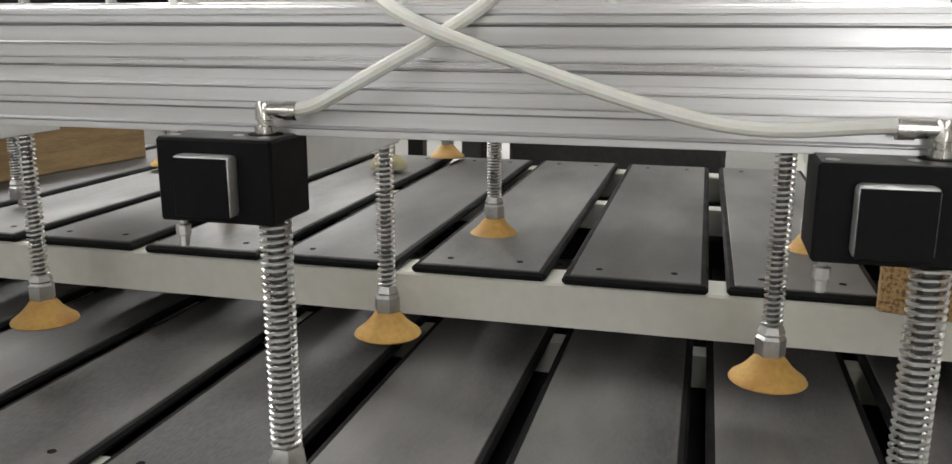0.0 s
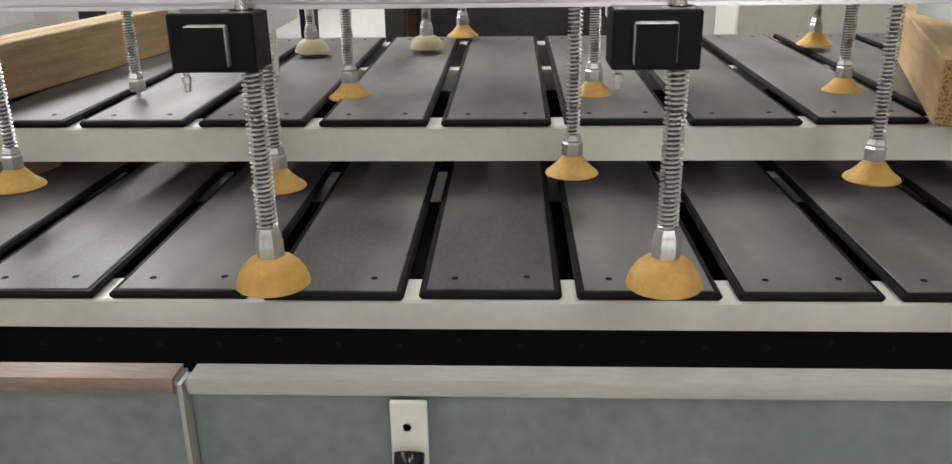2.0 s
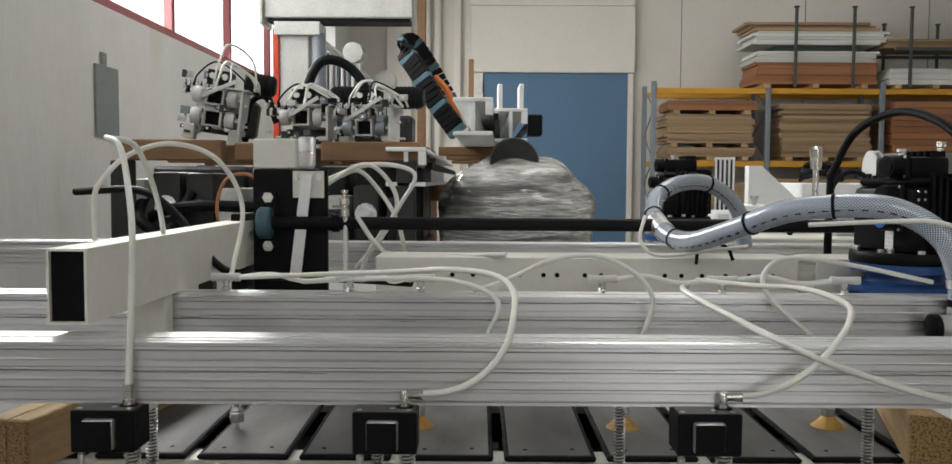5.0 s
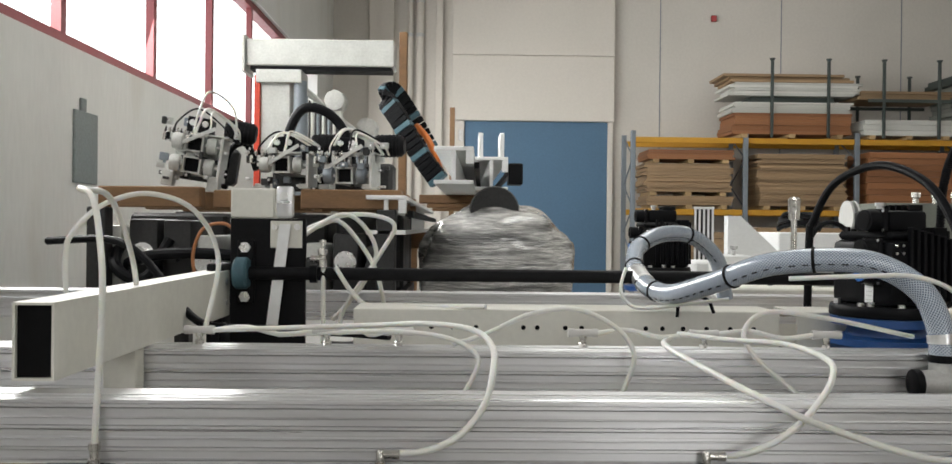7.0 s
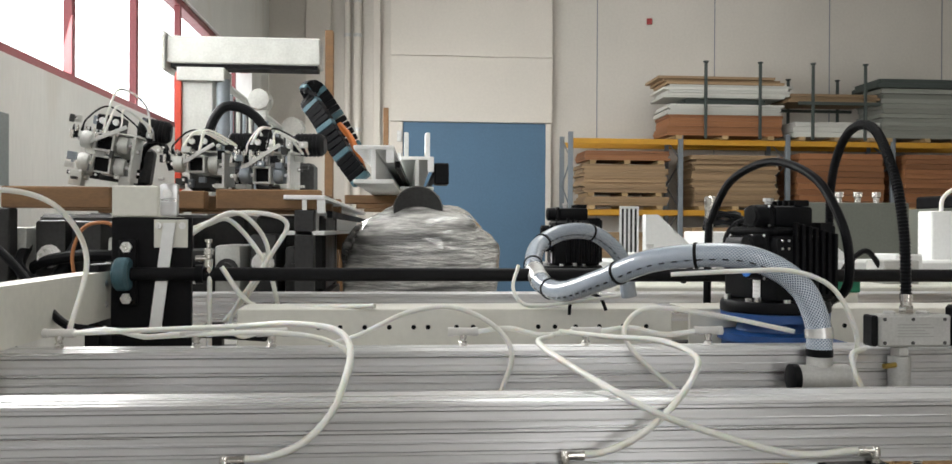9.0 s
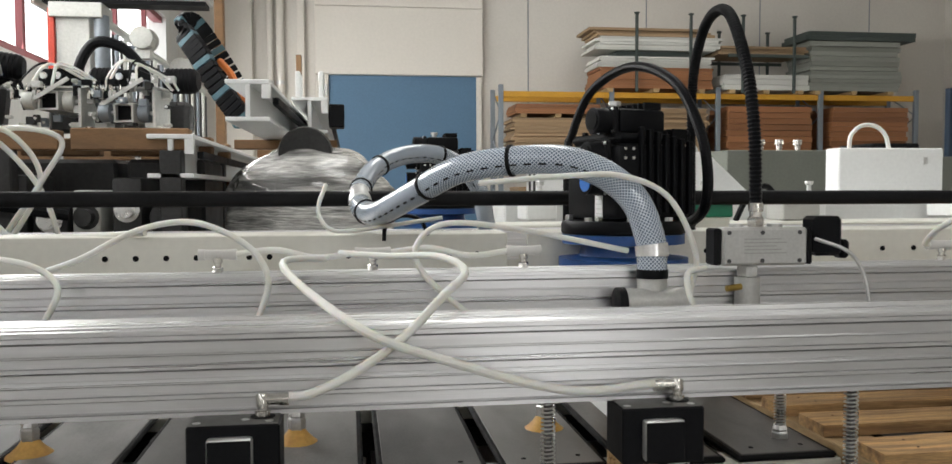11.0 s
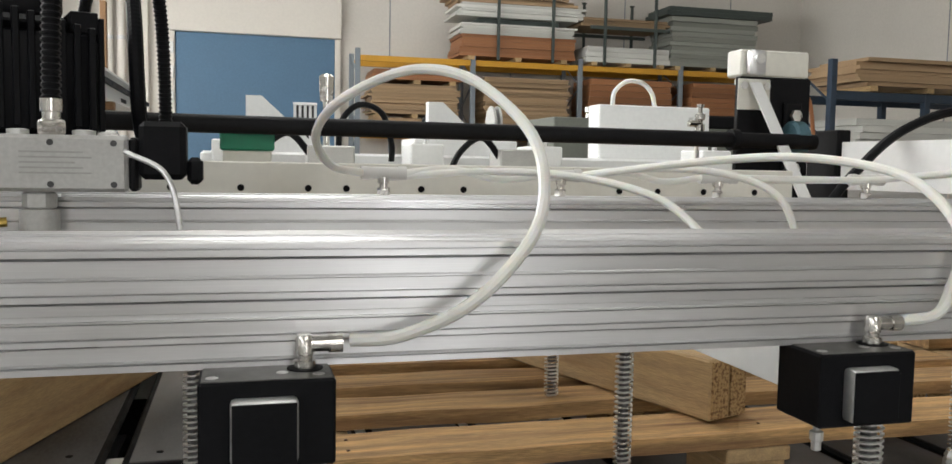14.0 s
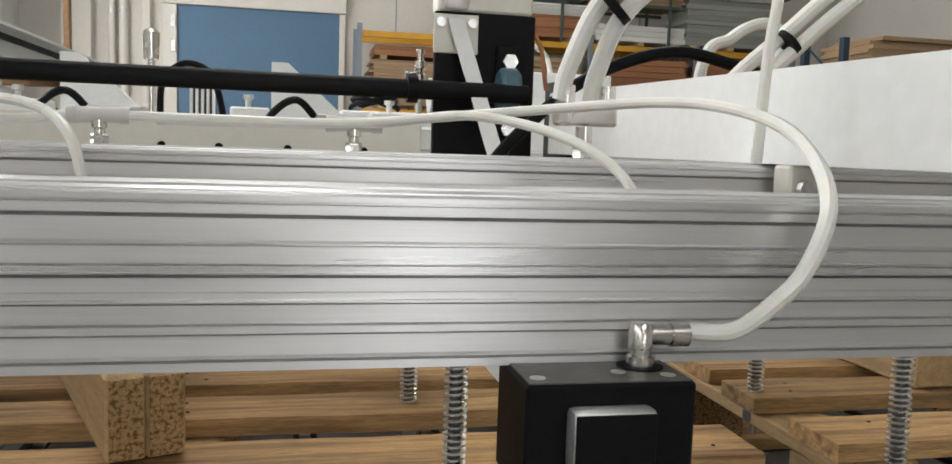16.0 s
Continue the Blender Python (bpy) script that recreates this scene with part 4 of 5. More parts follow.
for i in range(5):
    part("label_bar", box(0.37, 0.44 - 0.008 * (i % 3), 1.0494, 1.0499, 1.130 + 0.0055 * i, 1.1318 + 0.0055 * i), LETTER, body, "unreadable raised lettering as bars")
for x, r in ((0.365, 0.011), (0.43, 0.012)):
    part("plug", lathe([(r, 0), (r, 0.005), (r * 0.6, 0.006)], (x, 1.07, 1.1712), 12), ZINC, v)
bm = hexnut((0.398, 1.07, 1.1712), 0.024, 0.016)
lathe([(0.0095, 0.016), (0.0095, 0.024), (0.0115, 0.025), (0.0115, 0.038)], (0.398, 1.07, 1.1712), 14, bm)
part("gland", bm, NICKEL, v)
bm = rod((0.385, 1.07, 1.03), (0.385, 1.07, 1.092), 0.02, 18)
hexnut((0.385, 1.07, 1.0925), 0.03, 0.018, bm)
part("pipe", bm, VALVE, v)
part("brass_tip", rod((0.335, 1.035, 1.078), (0.36, 1.04, 1.08), 0.005, 10), material("brass_tip_metal", (0.6, 0.42, 0.12), 0.3, 1.0), v)

v.location = (0.414, 1.07, 1.101)

for pts, r, rip, label in (
        ([(0.412, 1.07, 1.202), (0.413, 1.08, 1.32), (0.417, 1.12, 1.43), (0.43, 1.22, 1.535), (0.452, 1.36, 1.545), (0.472, 1.47, 1.47), (0.487, 1.52, 1.34), (0.492, 1.53, 1.08)], 0.0088, 0.0016, "black corrugated conduit arching up from the grey valve"),
        ([(0.30, 1.85, 0.755), (0.305, 1.85, 1.28), (0.313, 1.84, 1.36), (0.345, 1.78, 1.46), (0.40, 1.65, 1.50), (0.44, 1.50, 1.45), (0.458, 1.41, 1.35), (0.464, 1.38, 1.26), (0.466, 1.40, 1.19), (0.468, 1.49, 1.153)], 0.0105, 0.0004, "black conduit arching up behind the pump motor")):
    tagged(put("conduit", sweep(dense(smooth_line(pts, 12), 0.0017), r, 10, None, rip, 2), BLACK), label, "conduit", "black conduits")

BRAID = bpy.data.materials.new("clear_braided_hose")
BRAID.use_nodes = True
_n, _l = BRAID.node_tree.nodes, BRAID.node_tree.links.new
_b = _n["Principled BSDF"]
_u = _n.new("ShaderNodeUVMap")
_m = _n.new("ShaderNodeMapping")
_m.inputs["Scale"].default_value = (10, 1, 1)
_l(_u.outputs[0], _m.inputs[0])
_w = []
for turn in (0.785, -0.785):
    mp = _n.new("ShaderNodeMapping")
    mp.inputs["Rotation"].default_value = (0, 0, turn)
    _l(_u.outputs[0], mp.inputs[0])
    wv = _n.new("ShaderNodeTexWave")
    wv.inputs["Scale"].default_value = 0.7
    _l(mp.outputs[0], wv.inputs["Vector"])
    _w.append(wv)
mx = _n.new("ShaderNodeMath")
mx.operation = "MAXIMUM"
_l(_w[0].outputs[1], mx.inputs[0]), _l(_w[1].outputs[1], mx.inputs[1])
cr = _n.new("ShaderNodeMix")
cr.data_type = "RGBA"
cr.inputs["A"].default_value, cr.inputs["B"].default_value = (0.10, 0.135, 0.19, 1), (0.60, 0.67, 0.75, 1)
sharp = _n.new("ShaderNodeMapRange")
sharp.inputs[1].default_value, sharp.inputs[2].default_value = 0.55, 0.95
_l(mx.outputs[0], sharp.inputs[0])
_l(sharp.outputs[0], cr.inputs["Factor"]), _l(cr.outputs["Result"], _b.inputs["Base Color"])
_b.inputs["Roughness"].default_value = 0.22
_b.inputs["Coat Weight"].default_value = 0.6


def uv_tube(line, r, n=20):
    """A tube whose surface is laid out in centimetres along and round it."""
    bm = sweep(line, r, n)
    uv = bm.loops.layers.uv.new("UVMap")
    bm.verts.index_update()
    for f in bm.faces:
        if len(f.verts) != 4:
            continue
        ids = [v.index for v in f.verts]
        ks = [i % n for i in ids]
        for lp, i in zip(f.loops, ids):
            k = i % n
            if max(ks) == n - 1 and min(ks) == 0 and k == 0:
                k = n
            lp[uv].uv = ((i // n) * 0.6, k * 2 * math.pi * r * 100 / n)
    return bm


path = dense(smooth_line([(0.238, 1.06, 1.1), (0.236, 1.064, 1.15), (0.212, 1.078, 1.215), (0.156, 1.103, 1.26), (0.081, 1.128, 1.276), (-0.038, 1.2, 1.263), (-0.112, 1.31, 1.22), (-0.17, 1.44, 1.184), (-0.196, 1.56, 1.188), (-0.203, 1.66, 1.21), (-0.196, 1.77, 1.236), (-0.165, 1.88, 1.278), (-0.095, 1.95, 1.313), (-0.014, 1.998, 1.32), (0.054, 2.035, 1.296), (0.114, 2.057, 1.235), (0.141, 2.068, 1.12)], 10), 0.006)
hose_coil = thing("braided_hose", (0.25, 1.055, 1.02), "clear grey-blue braided suction hose in a long curl", "hose")
part("hose", uv_tube(path, 0.0235), BRAID, hose_coil)
for i, w in ((4, 3), (len(path) * 53 // 100, 2), (len(path) * 58 // 100, 2)):
    part("clamp", sweep(path[i:i + w + 1], 0.0255, 20), STEEL, hose_coil, "steel hose clamp")
i = len(path) * 535 // 1000
part("connector", sweep(path[i:i + len(path) * 5 // 100], 0.0245, 20), ZINC, hose_coil, "bare metal joining sleeve")
for f in (0.20, 0.31, 0.48, 0.62, 0.72, 0.84):
    i = int(len(path) * f)
    part("cable_tie", sweep(path[i:i + 2], 0.026, 20), RUBBER, hose_coil, "black cable tie")
for i in range(int(len(path) * 0.12), int(len(path) * 0.92), 4):
    d = (path[i + 1] - path[i]).normalized()
    off = d.cross(Vector((0.25, 0.9, 0.3))).normalized()
    off = (Vector((-0.3, -0.85, -0.35)) - d * Vector((-0.3, -0.85, -0.35)).dot(d)).normalized() * 0.0222
    part("dash", sweep([path[i] + off, path[i + 1] + off, path[i + 2] + off], 0.0022, 6), RUBBER, hose_coil)
bm = lathe([(0.026, 0.0), (0.03, 0.01), (0.03, 0.03), (0.024, 0.045), (0.022, 0.085)], (0.238, 1.060, 1.02), 20)
rod((0.191, 1.05, 1.052), (0.286, 1.05, 1.052), 0.024, 18, bm)
part("elbow_casting", bm, VALVE, hose_coil, "grey cast elbow")
part("flange", lathe([(0.022, -0.008), (0.026, -0.006), (0.026, 0.006), (0.02, 0.008)], (0.184, 1.05, 1.052), 20, axis="X"), BLACK, hose_coil)
part("collar", lathe([(0.0245, 0), (0.0245, 0.014)], (0.238, 1.060, 1.09), 20), BLACK, hose_coil)

GREEN = material("green_plastic", (0.0, 0.19, 0.10), 0.45, 0.0, 0.08, 10, 60, 0.03)
g = thing("terminal_box", (0.57, 1.76, 1.0), "small green plastic box on a white bracket", "box")
part("box", box(0.568, 0.665, 1.70, 1.76, 1.162, 1.200, 0.003), GREEN, g)
part("bracket", box(0.573, 0.660, 1.705, 1.755, 0.785, 1.1615, 0.002), PAINT, g)

# ---- timbers and pallets ----
def timber(name, at, wide, long, high, turn, label, halves=1, mat=None, end=None):
    root = thing(name, at, label, "timber", "loose timbers")
    root.rotation_euler = (0, 0, radians(turn))
    for i in range(halves):
        bm = box(wide * i / halves + 0.0006 * i, wide * (i + 1) / halves, 0.003, long, 0, high, 0.003)
        ob = put("length", bm, mat or PINEY)
        ob.parent = root
        if mat is None:
            ob = put("end_face", box(wide * i / halves + 0.003, wide * (i + 1) / halves - 0.003, 0.0, 0.0028, 0.003, high - 0.003), end or (CHIP if halves > 1 else PINEY))
            ob.parent = root
    return root


timber("timber", (-1.606, 1.08, 0.7535), 0.09, 0.95, 0.107, -9, "square chipboard-cored timber lying across the upper plates", 2)
timber("timber", (-1.535, 1.03, 0.6285), 0.075, 0.36, 0.058, -15, "short squared pine offcut on the lower plates")
timber("timber", (-1.31, 0.615, 0.484), 0.09, 0.35, 0.078, 0, "pine packing block under the lower bed")
timber("timber", (0.194, 1.150, 0.7535), 0.083, 0.9, 0.110, -17.5, "chipboard-ended timber lying askew on the grey plates", 1, None, CHIP)
timber("timber", (1.243, 1.125, 0.7865), 0.078, 0.85, 0.088, 20, "chipboard-ended timber lying askew on the pallet", 2)
timber("timber", (1.72, 1.60, 0.7865), 0.07, 0.5, 0.10, 12, "pine block on the far boards of the pallet", 1)



def pallet(x0, y0, z0, long, high, rows, label):
    """Deck boards along x over cross boards, nine blocks and three runners along x."""
    root = thing("pallet", (x0, y0, z0), label, "pallet", "pallets")
    deep = rows[-1][1]
    for i, (a, b) in enumerate(rows):
        dx = random.uniform(-0.012, 0.012)
        bm = box(dx, long + random.uniform(-0.015, 0.01), 0, b - a, 0, 0.022)
        bmesh.ops.subdivide_edges(bm, edges=[e for e in bm.edges if abs((e.verts[0].co - e.verts[1].co).x) > 0.5], cuts=26)
        for vtx in bm.verts:
            vtx.co.y += 0.006 * noise.noise(Vector((vtx.co.x * 5, i * 3.7, vtx.co.y * 20)))
            vtx.co.z += 0.0025 * noise.noise(Vector((vtx.co.x * 7, i * 5.1 + 9, vtx.co.y * 9)))
        deck = put("board", bm, PINE)
        deck.parent, deck.location = root, (0, a, high - 0.022)
        deck.rotation_euler = (random.uniform(-0.01, 0.01), 0, random.uniform(-0.004, 0.004))
        for xx in (0.07, long / 2, long - 0.07):
            for k in (0.3, 0.7):
                nail = put("nail", lathe([(0.0024, 0), (0.0024, 0.001)], (xx + random.uniform(-0.02, 0.02), (b - a) * k, 0.0225), 8), DARKNAIL)
                nail.parent = deck
    for xx in (0.0, long / 2 - 0.05, long - 0.1):
        s = put("cross_board", box(0, 0.1, 0, deep, 0, 0.02, 0.002), PINEY)
        s.parent, s.location = root, (xx, 0, high - 0.0445)
        for yy in (0.012, deep / 2 - 0.05, deep - 0.112):
            k = put("block", box(0, 0.1, 0, 0.1, 0, high - 0.045 - 0.0225, 0.002), CHIP if yy > 0.1 else PINEY)
            k.parent, k.location = root, (xx, yy, 0.0215)
    for yy in (0.01, deep / 2 - 0.05, deep - 0.11):
        s = put("runner", box(0.01, long - 0.01, 0, 0.1, 0, 0.021, 0.002), PINE)
        s.parent, s.location = root, (0, yy, 0.0)
    for i in range(5):
        bar = put("stamp_bar", box(0.022, 0.07 - 0.007 * (i % 3), 0.0, 0.0006, 0.038 + 0.010 * i, 0.042 + 0.010 * i), DARKNAIL)
        bar.parent, bar.location = root, (0, 0.0112, 0.0)
    return root


DARKNAIL = material("dark_stamp", (0.10, 0.05, 0.025), 0.7)
DECK = ((0.0, 0.105), (0.185, 0.275), (0.335, 0.425), (0.49, 0.58), (0.64, 0.73), (0.80, 0.90))
pallet(0.652, 1.085, 0.6275, 1.29, 0.1565, DECK, "rough pine pallet with a stamped block on the grey plates")
pallet(2.05, 1.10, 0.6275, 1.2, 0.1565, DECK, "second rough pine pallet on the grey plates")
for x, y, w, h in ((0.83, 1.66, 0.07, 0.085), (2.3, 1.3, 0.09, 0.09)):
    tagged(put("wood_block", box(x, x + w, y, y + 0.3, 0.7865, 0.7865 + h, 0.003), PINEY), "brown squared wood block on the pallet boards", "timber", "loose timbers")

# ---- end wall: door, panels, pipes ----
DOORBLUE = material("blue_door_paint", (0.085, 0.17, 0.27), 0.55, 0.0, 0.07, 1.2, 30, 0.04)
PANELW = material("warm_white_panel", (0.70, 0.66, 0.60), 0.7, 0.0, 0.04, 0.7, 20, 0.03)
YELLOW = material("orange_yellow_steel", (0.62, 0.32, 0.03), 0.5, 0.0, 0.1, 3, 40, 0.04)
UPRIGHT = material("grey_blue_steel", (0.22, 0.25, 0.28), 0.5, 0.3, 0.1, 4, 40, 0.05)
DARKPOST = material("dark_green_steel", (0.05, 0.065, 0.06), 0.55, 0.0, 0.15, 5, 40, 0.05)
BROWN = material("red_brown_board", (0.30, 0.13, 0.055), 0.6, 0.0, 0.12, 3, 40, 0.1, (1, 1, 8), island=0.22)
TAN = material("tan_board", (0.34, 0.23, 0.13), 0.65, 0.0, 0.12, 3, 40, 0.1, (1, 1, 8), island=0.25)
OFFWHITE = material("white_board", (0.62, 0.62, 0.58), 0.6, 0.0, 0.08, 3, 40, 0.05, island=0.15)
GREYSLAB = material("grey_green_board", (0.26, 0.27, 0.24), 0.7, 0.0, 0.12, 3, 40, 0.1, island=0.25)

door_1 = thing("door_1", (0.87, YN - 0.06, 0), "large flat blue hall door", "door", kind="structure")
part("leaf", box(-0.60, 2.33, YN - 0.07, YN - 0.003, 0, 3.51, 0.01), DOORBLUE, door_1)
part("jamb", box(-0.86, -0.602, YN - 0.12, YN - 0.003, 0, 3.51, 0.01), PANELW, door_1)
part("jamb", box(2.332, 2.44, YN - 0.10, YN - 0.003, 0, 3.51, 0.01), PANELW, door_1)
part("header", box(-0.86, 2.45, YN - 0.17, YN - 0.003, 3.515, 4.84, 0.01), PANELW, door_1)
part("header", box(-0.86, 2.45, YN - 0.165, YN - 0.003, 4.85, 6.3, 0.01), PANELW, door_1)
for i in range(3):
    part("hinge", box(-0.72, -0.62, YN - 0.16, YN - 0.121, 2.2 + 0.45 * i, 2.42 + 0.45 * i, 0.01), ZINC, door_1)
for i, (x, w) in enumerate(((-2.55, 0.5), (-1.2, 0.14))):
    tagged(put("trim", box(x, x + w, YN - 0.2 + 0.05 * i, YN - 0.003, 0, HIGH, 0.01), PANELW), "pale wall pilaster beside the blue door", "trim", kind="structure")
for x, r in ((-1.72, 0.06), (-1.52, 0.075)):
    pipe = thing("downpipe", (x, YN - 0.1, 0), "pale upright pipe on the end wall", "pipe", "wall pipes")
    part("pipe", rod((x, YN - 0.1, 0), (x, YN - 0.1, HIGH), r, 14), PANELW, pipe)
    for z in (1.5, 3.3, 5.2, 5.9):
        part("collar", rod((x, YN - 0.1, z), (x, YN - 0.1, z + 0.07), r + 0.015, 14), ZINC, pipe)
for x in (3.4, 5.9, 8.4, 10.9):
    tagged(put("trim", box(x, x + 0.02, YN - 0.006, YN - 0.001, 0, HIGH), UPRIGHT), "thin joint between wall panels", "trim", kind="structure")
for y in (5.0, 9.0, 13.0):
    tagged(put("trim", box(XE - 0.006, XE - 0.001, y, y + 0.02, 0, HIGH), UPRIGHT), "thin joint between wall panels", "trim", kind="structure")
tagged(put("alarm_box", box(4.45, 4.56, YN - 0.06, YN - 0.001, 5.62, 5.74, 0.008), material("red_plastic", (0.35, 0.03, 0.03), 0.4)), "small red alarm box on the wall", "alarm")
wb = thing("wall_cover", (XW, 5.6, 1.55), "grey metal cover plate on the white wall", "cover")
part("plate", box(XW + 0.001, XW + 0.02, 5.41, 5.78, 1.61, 2.11, 0.004), GALV, wb)
part("tab", box(XW + 0.001, XW + 0.02, 5.51, 5.59, 2.111, 2.20, 0.004), GALV, wb)

# ---- pallet rack on the end wall ----
RX, RY0, RY1 = (2.62, 4.78, 6.93, 9.08, 11.15), 16.02, 16.95
rack = thing("pallet_rack", (6.9, 16.5, 0), "long pallet rack with orange-yellow beams and grey uprights", "rack")
for x in RX:
    for y in (RY0, RY1):
        part("upright", box(x - 0.045, x + 0.045, y - 0.04, y + 0.04, 0, 3.22, 0.006), UPRIGHT, rack)
    for k in range(6):
        z = 0.3 + 0.48 * k
        a, b = (RY0, RY1) if k % 2 else (RY1, RY0)
        part("brace", rod((x, a, z), (x, b, z + 0.48), 0.014, 6), UPRIGHT, rack)
for x0, x1 in zip(RX, RX[1:]):
    for z in (1.62, 2.99):
        for y in (RY0 - 0.005, RY1 - 0.045):
            part("beam", box(x0 + 0.047, x1 - 0.047, y, y + 0.05, z, z + 0.11, 0.006), YELLOW, rack)


def stack(x0, x1, y0, y1, z0, z1, n, mat, label, jitter=0.05, feet=True):
    """A pile of boards on skids; every board is a piece of its own."""
    root = thing("board_stack", ((x0 + x1) / 2, (y0 + y1) / 2, z0), label, "board stack", "board stacks")
    low = z0
    if feet:
        for f in (0.1, 0.5, 0.9):
            xx = x0 + (x1 - x0) * f
            part("skid", box(xx - 0.06, xx + 0.06, y0, y1, z0, z0 + 0.07), PINEY, root)
        low = z0 + 0.0705
    h = (z1 - low) / n
    me = put("board", box(-0.5, 0.5, -0.5, 0.5, 0, 1), mat, smooth=False)
    for i in range(n):
        b = me if i == 0 else new("board", me.data)
        b.parent = root
        b.scale = ((x1 - x0) * random.uniform(0.97, 1.01), (y1 - y0) * random.uniform(0.97, 1.01), h * 0.93)
        b.location = (random.uniform(-jitter, jitter), random.uniform(-jitter, jitter) * 0.6, low - z0 + h * i)
    return root


Y0, Y1 = 15.95, 16.9
stack(2.86, 4.52, Y0, Y1, 1.735, 1.98, 3, TAN, "low pile of brown boards on skids")
stack(2.84, 4.50, Y0, Y1, 1.985, 2.60, 14, TAN, "pile of pale tan boards on skids in the rack")
stack(2.88, 4.55, Y0, Y1, 2.605, 2.86, 4, BROWN, "pile of red-brown boards on skids")
stack(5.02, 6.70, Y0, Y1, 1.735, 2.80, 22, TAN, "tall pile of thin tan boards in the rack")
stack(7.10, 8.86, Y0, Y1, 1.735, 2.86, 9, BROWN, "tall pile of red-brown boards in the rack", 0.02)
stack(9.30, 10.95, Y0, Y1, 1.735, 2.86, 11, BROWN, "tall pile of brown boards in the rack", 0.03)
stack(2.9, 4.5, Y0, Y1, 0.0, 1.3, 10, TAN, "pile of boards on the floor under the rack")
stack(5.0, 6.7, Y0, Y1, 0.0, 1.4, 10, TAN, "pile of boards on the floor under the rack")
stack(7.1, 8.9, Y0, Y1, 0.0, 1.2, 8, BROWN, "pile of boards on the floor under the rack")
stack(4.50, 6.80, Y0, Y1, 3.105, 3.58, 7, BROWN, "pile of orange-brown boards on top of the rack", 0.04)
stack(4.52, 6.80, Y0, Y1, 3.582, 3.78, 5, OFFWHITE, "bundle of white strips above the brown boards", 0.06, False)
stack(4.9, 6.5, Y0 + 0.1, Y1, 3.784, 3.90, 1, DARKPOST, "dark board between the white bundles", 0.05, False)
stack(4.48, 6.95, Y0, Y1, 3.905, 4.16, 5, OFFWHITE, "loose bundle of white strips near the top", 0.14, False)
stack(4.42, 6.78, Y0, Y1, 4.165, 4.32, 3, TAN, "uneven brown boards on the top of the pile", 0.15, False)
stack(7.02, 8.80, Y0, Y1, 3.105, 3.48, 3, OFFWHITE, "block of white boards on top of the rack", 0.02)
stack(6.95, 8.75, Y0, Y1, 3.86, 4.02, 3, TAN, "pale boards on a raised steel stillage", 0.05, False)
stack(8.78, 10.75, Y0, Y1, 3.105, 3.66, 6, GREYSLAB, "pile of grey-green boards on top of the rack", 0.05)
stack(8.80, 10.72, Y0, Y1, 3.665, 4.16, 5, GREYSLAB, "upper pile of grey-green boards", 0.06, False)
stack(8.70, 11.05, Y0 - 0.05, Y1, 4.165, 4.34, 2, DARKPOST, "dark boards that cover the grey pile", 0.05, False)
for x0, x1, top in ((5.22, 6.30, 4.55), (7.36, 8.42, 4.55)):
    st = thing("stillage", (x0, Y0, 3.1), "dark steel stillage frame round the boards", "stillage", "stillages")
    for x in (x0, x1):
        for y, h in ((Y0 - 0.1, top), (Y1 + 0.06, top - 0.12)):
            part("post", box(x - 0.025, x + 0.025, y - 0.025, y + 0.025, 3.101, h, 0.004), DARKPOST, st)
            part("cap", lathe([(0.02, 0), (0.055, 0.03), (0.055, 0.05)], (x, y, h), 8), DARKPOST, st)
    if x0 > 7:
        for y in (Y0 - 0.1, Y1 + 0.06):
            part("rail", box(x0 - 0.3, x1 + 0.3, y - 0.024, y + 0.024, 3.79, 3.85), DARKPOST, st)

# ---- things between the machine and the end wall ----
GREYCAB = material("grey_green_cabinet", (0.16, 0.17, 0.145), 0.55, 0.0, 0.1, 3, 40, 0.04)
cab = thing("cabinet", (2.5, 4.0, 0), "white painted sheet-steel cabinet with a cable loop on top", "cabinet")
part("body", box(2.20, 2.77, 3.82, 3.95, 0, 1.433, 0.006), WHITE, cab)
part("loop", sweep(smooth_line([(2.30, 3.9, 1.433), (2.31, 3.9, 1.50), (2.37, 3.9, 1.55), (2.45, 3.9, 1.545), (2.50, 3.9, 1.50), (2.52, 3.9, 1.433)]), 0.011, 10), HOSE, cab, "white cable loop")
part("lock", box(2.66, 2.68, 3.816, 3.8199, 1.35, 1.385), ZINC, cab)
cab = thing("cabinet", (4.05, 8.4, 0), "grey-green steel cabinet with fittings on top", "cabinet")
part("body", box(3.5, 4.6, 8.0, 8.8, 0, 1.62, 0.01), GREYCAB, cab)
for x in (3.9, 4.1, 4.3):
    part("fitting", lathe([(0.03, 0), (0.03, 0.05), (0.045, 0.06), (0.045, 0.11)], (x, 8.1, 1.62), 10), NICKEL, cab)
cab = thing("cabinet", (6.6, 9.4, 0), "grey-green steel cabinet farther back", "cabinet")
part("body", box(5.6, 7.2, 9.0, 9.8, 0, 1.6, 0.01), GREYCAB, cab)
part("lid", box(5.7, 6.3, 8.99, 9.7, 1.601, 1.75, 0.02), BLACKPAINT, cab)

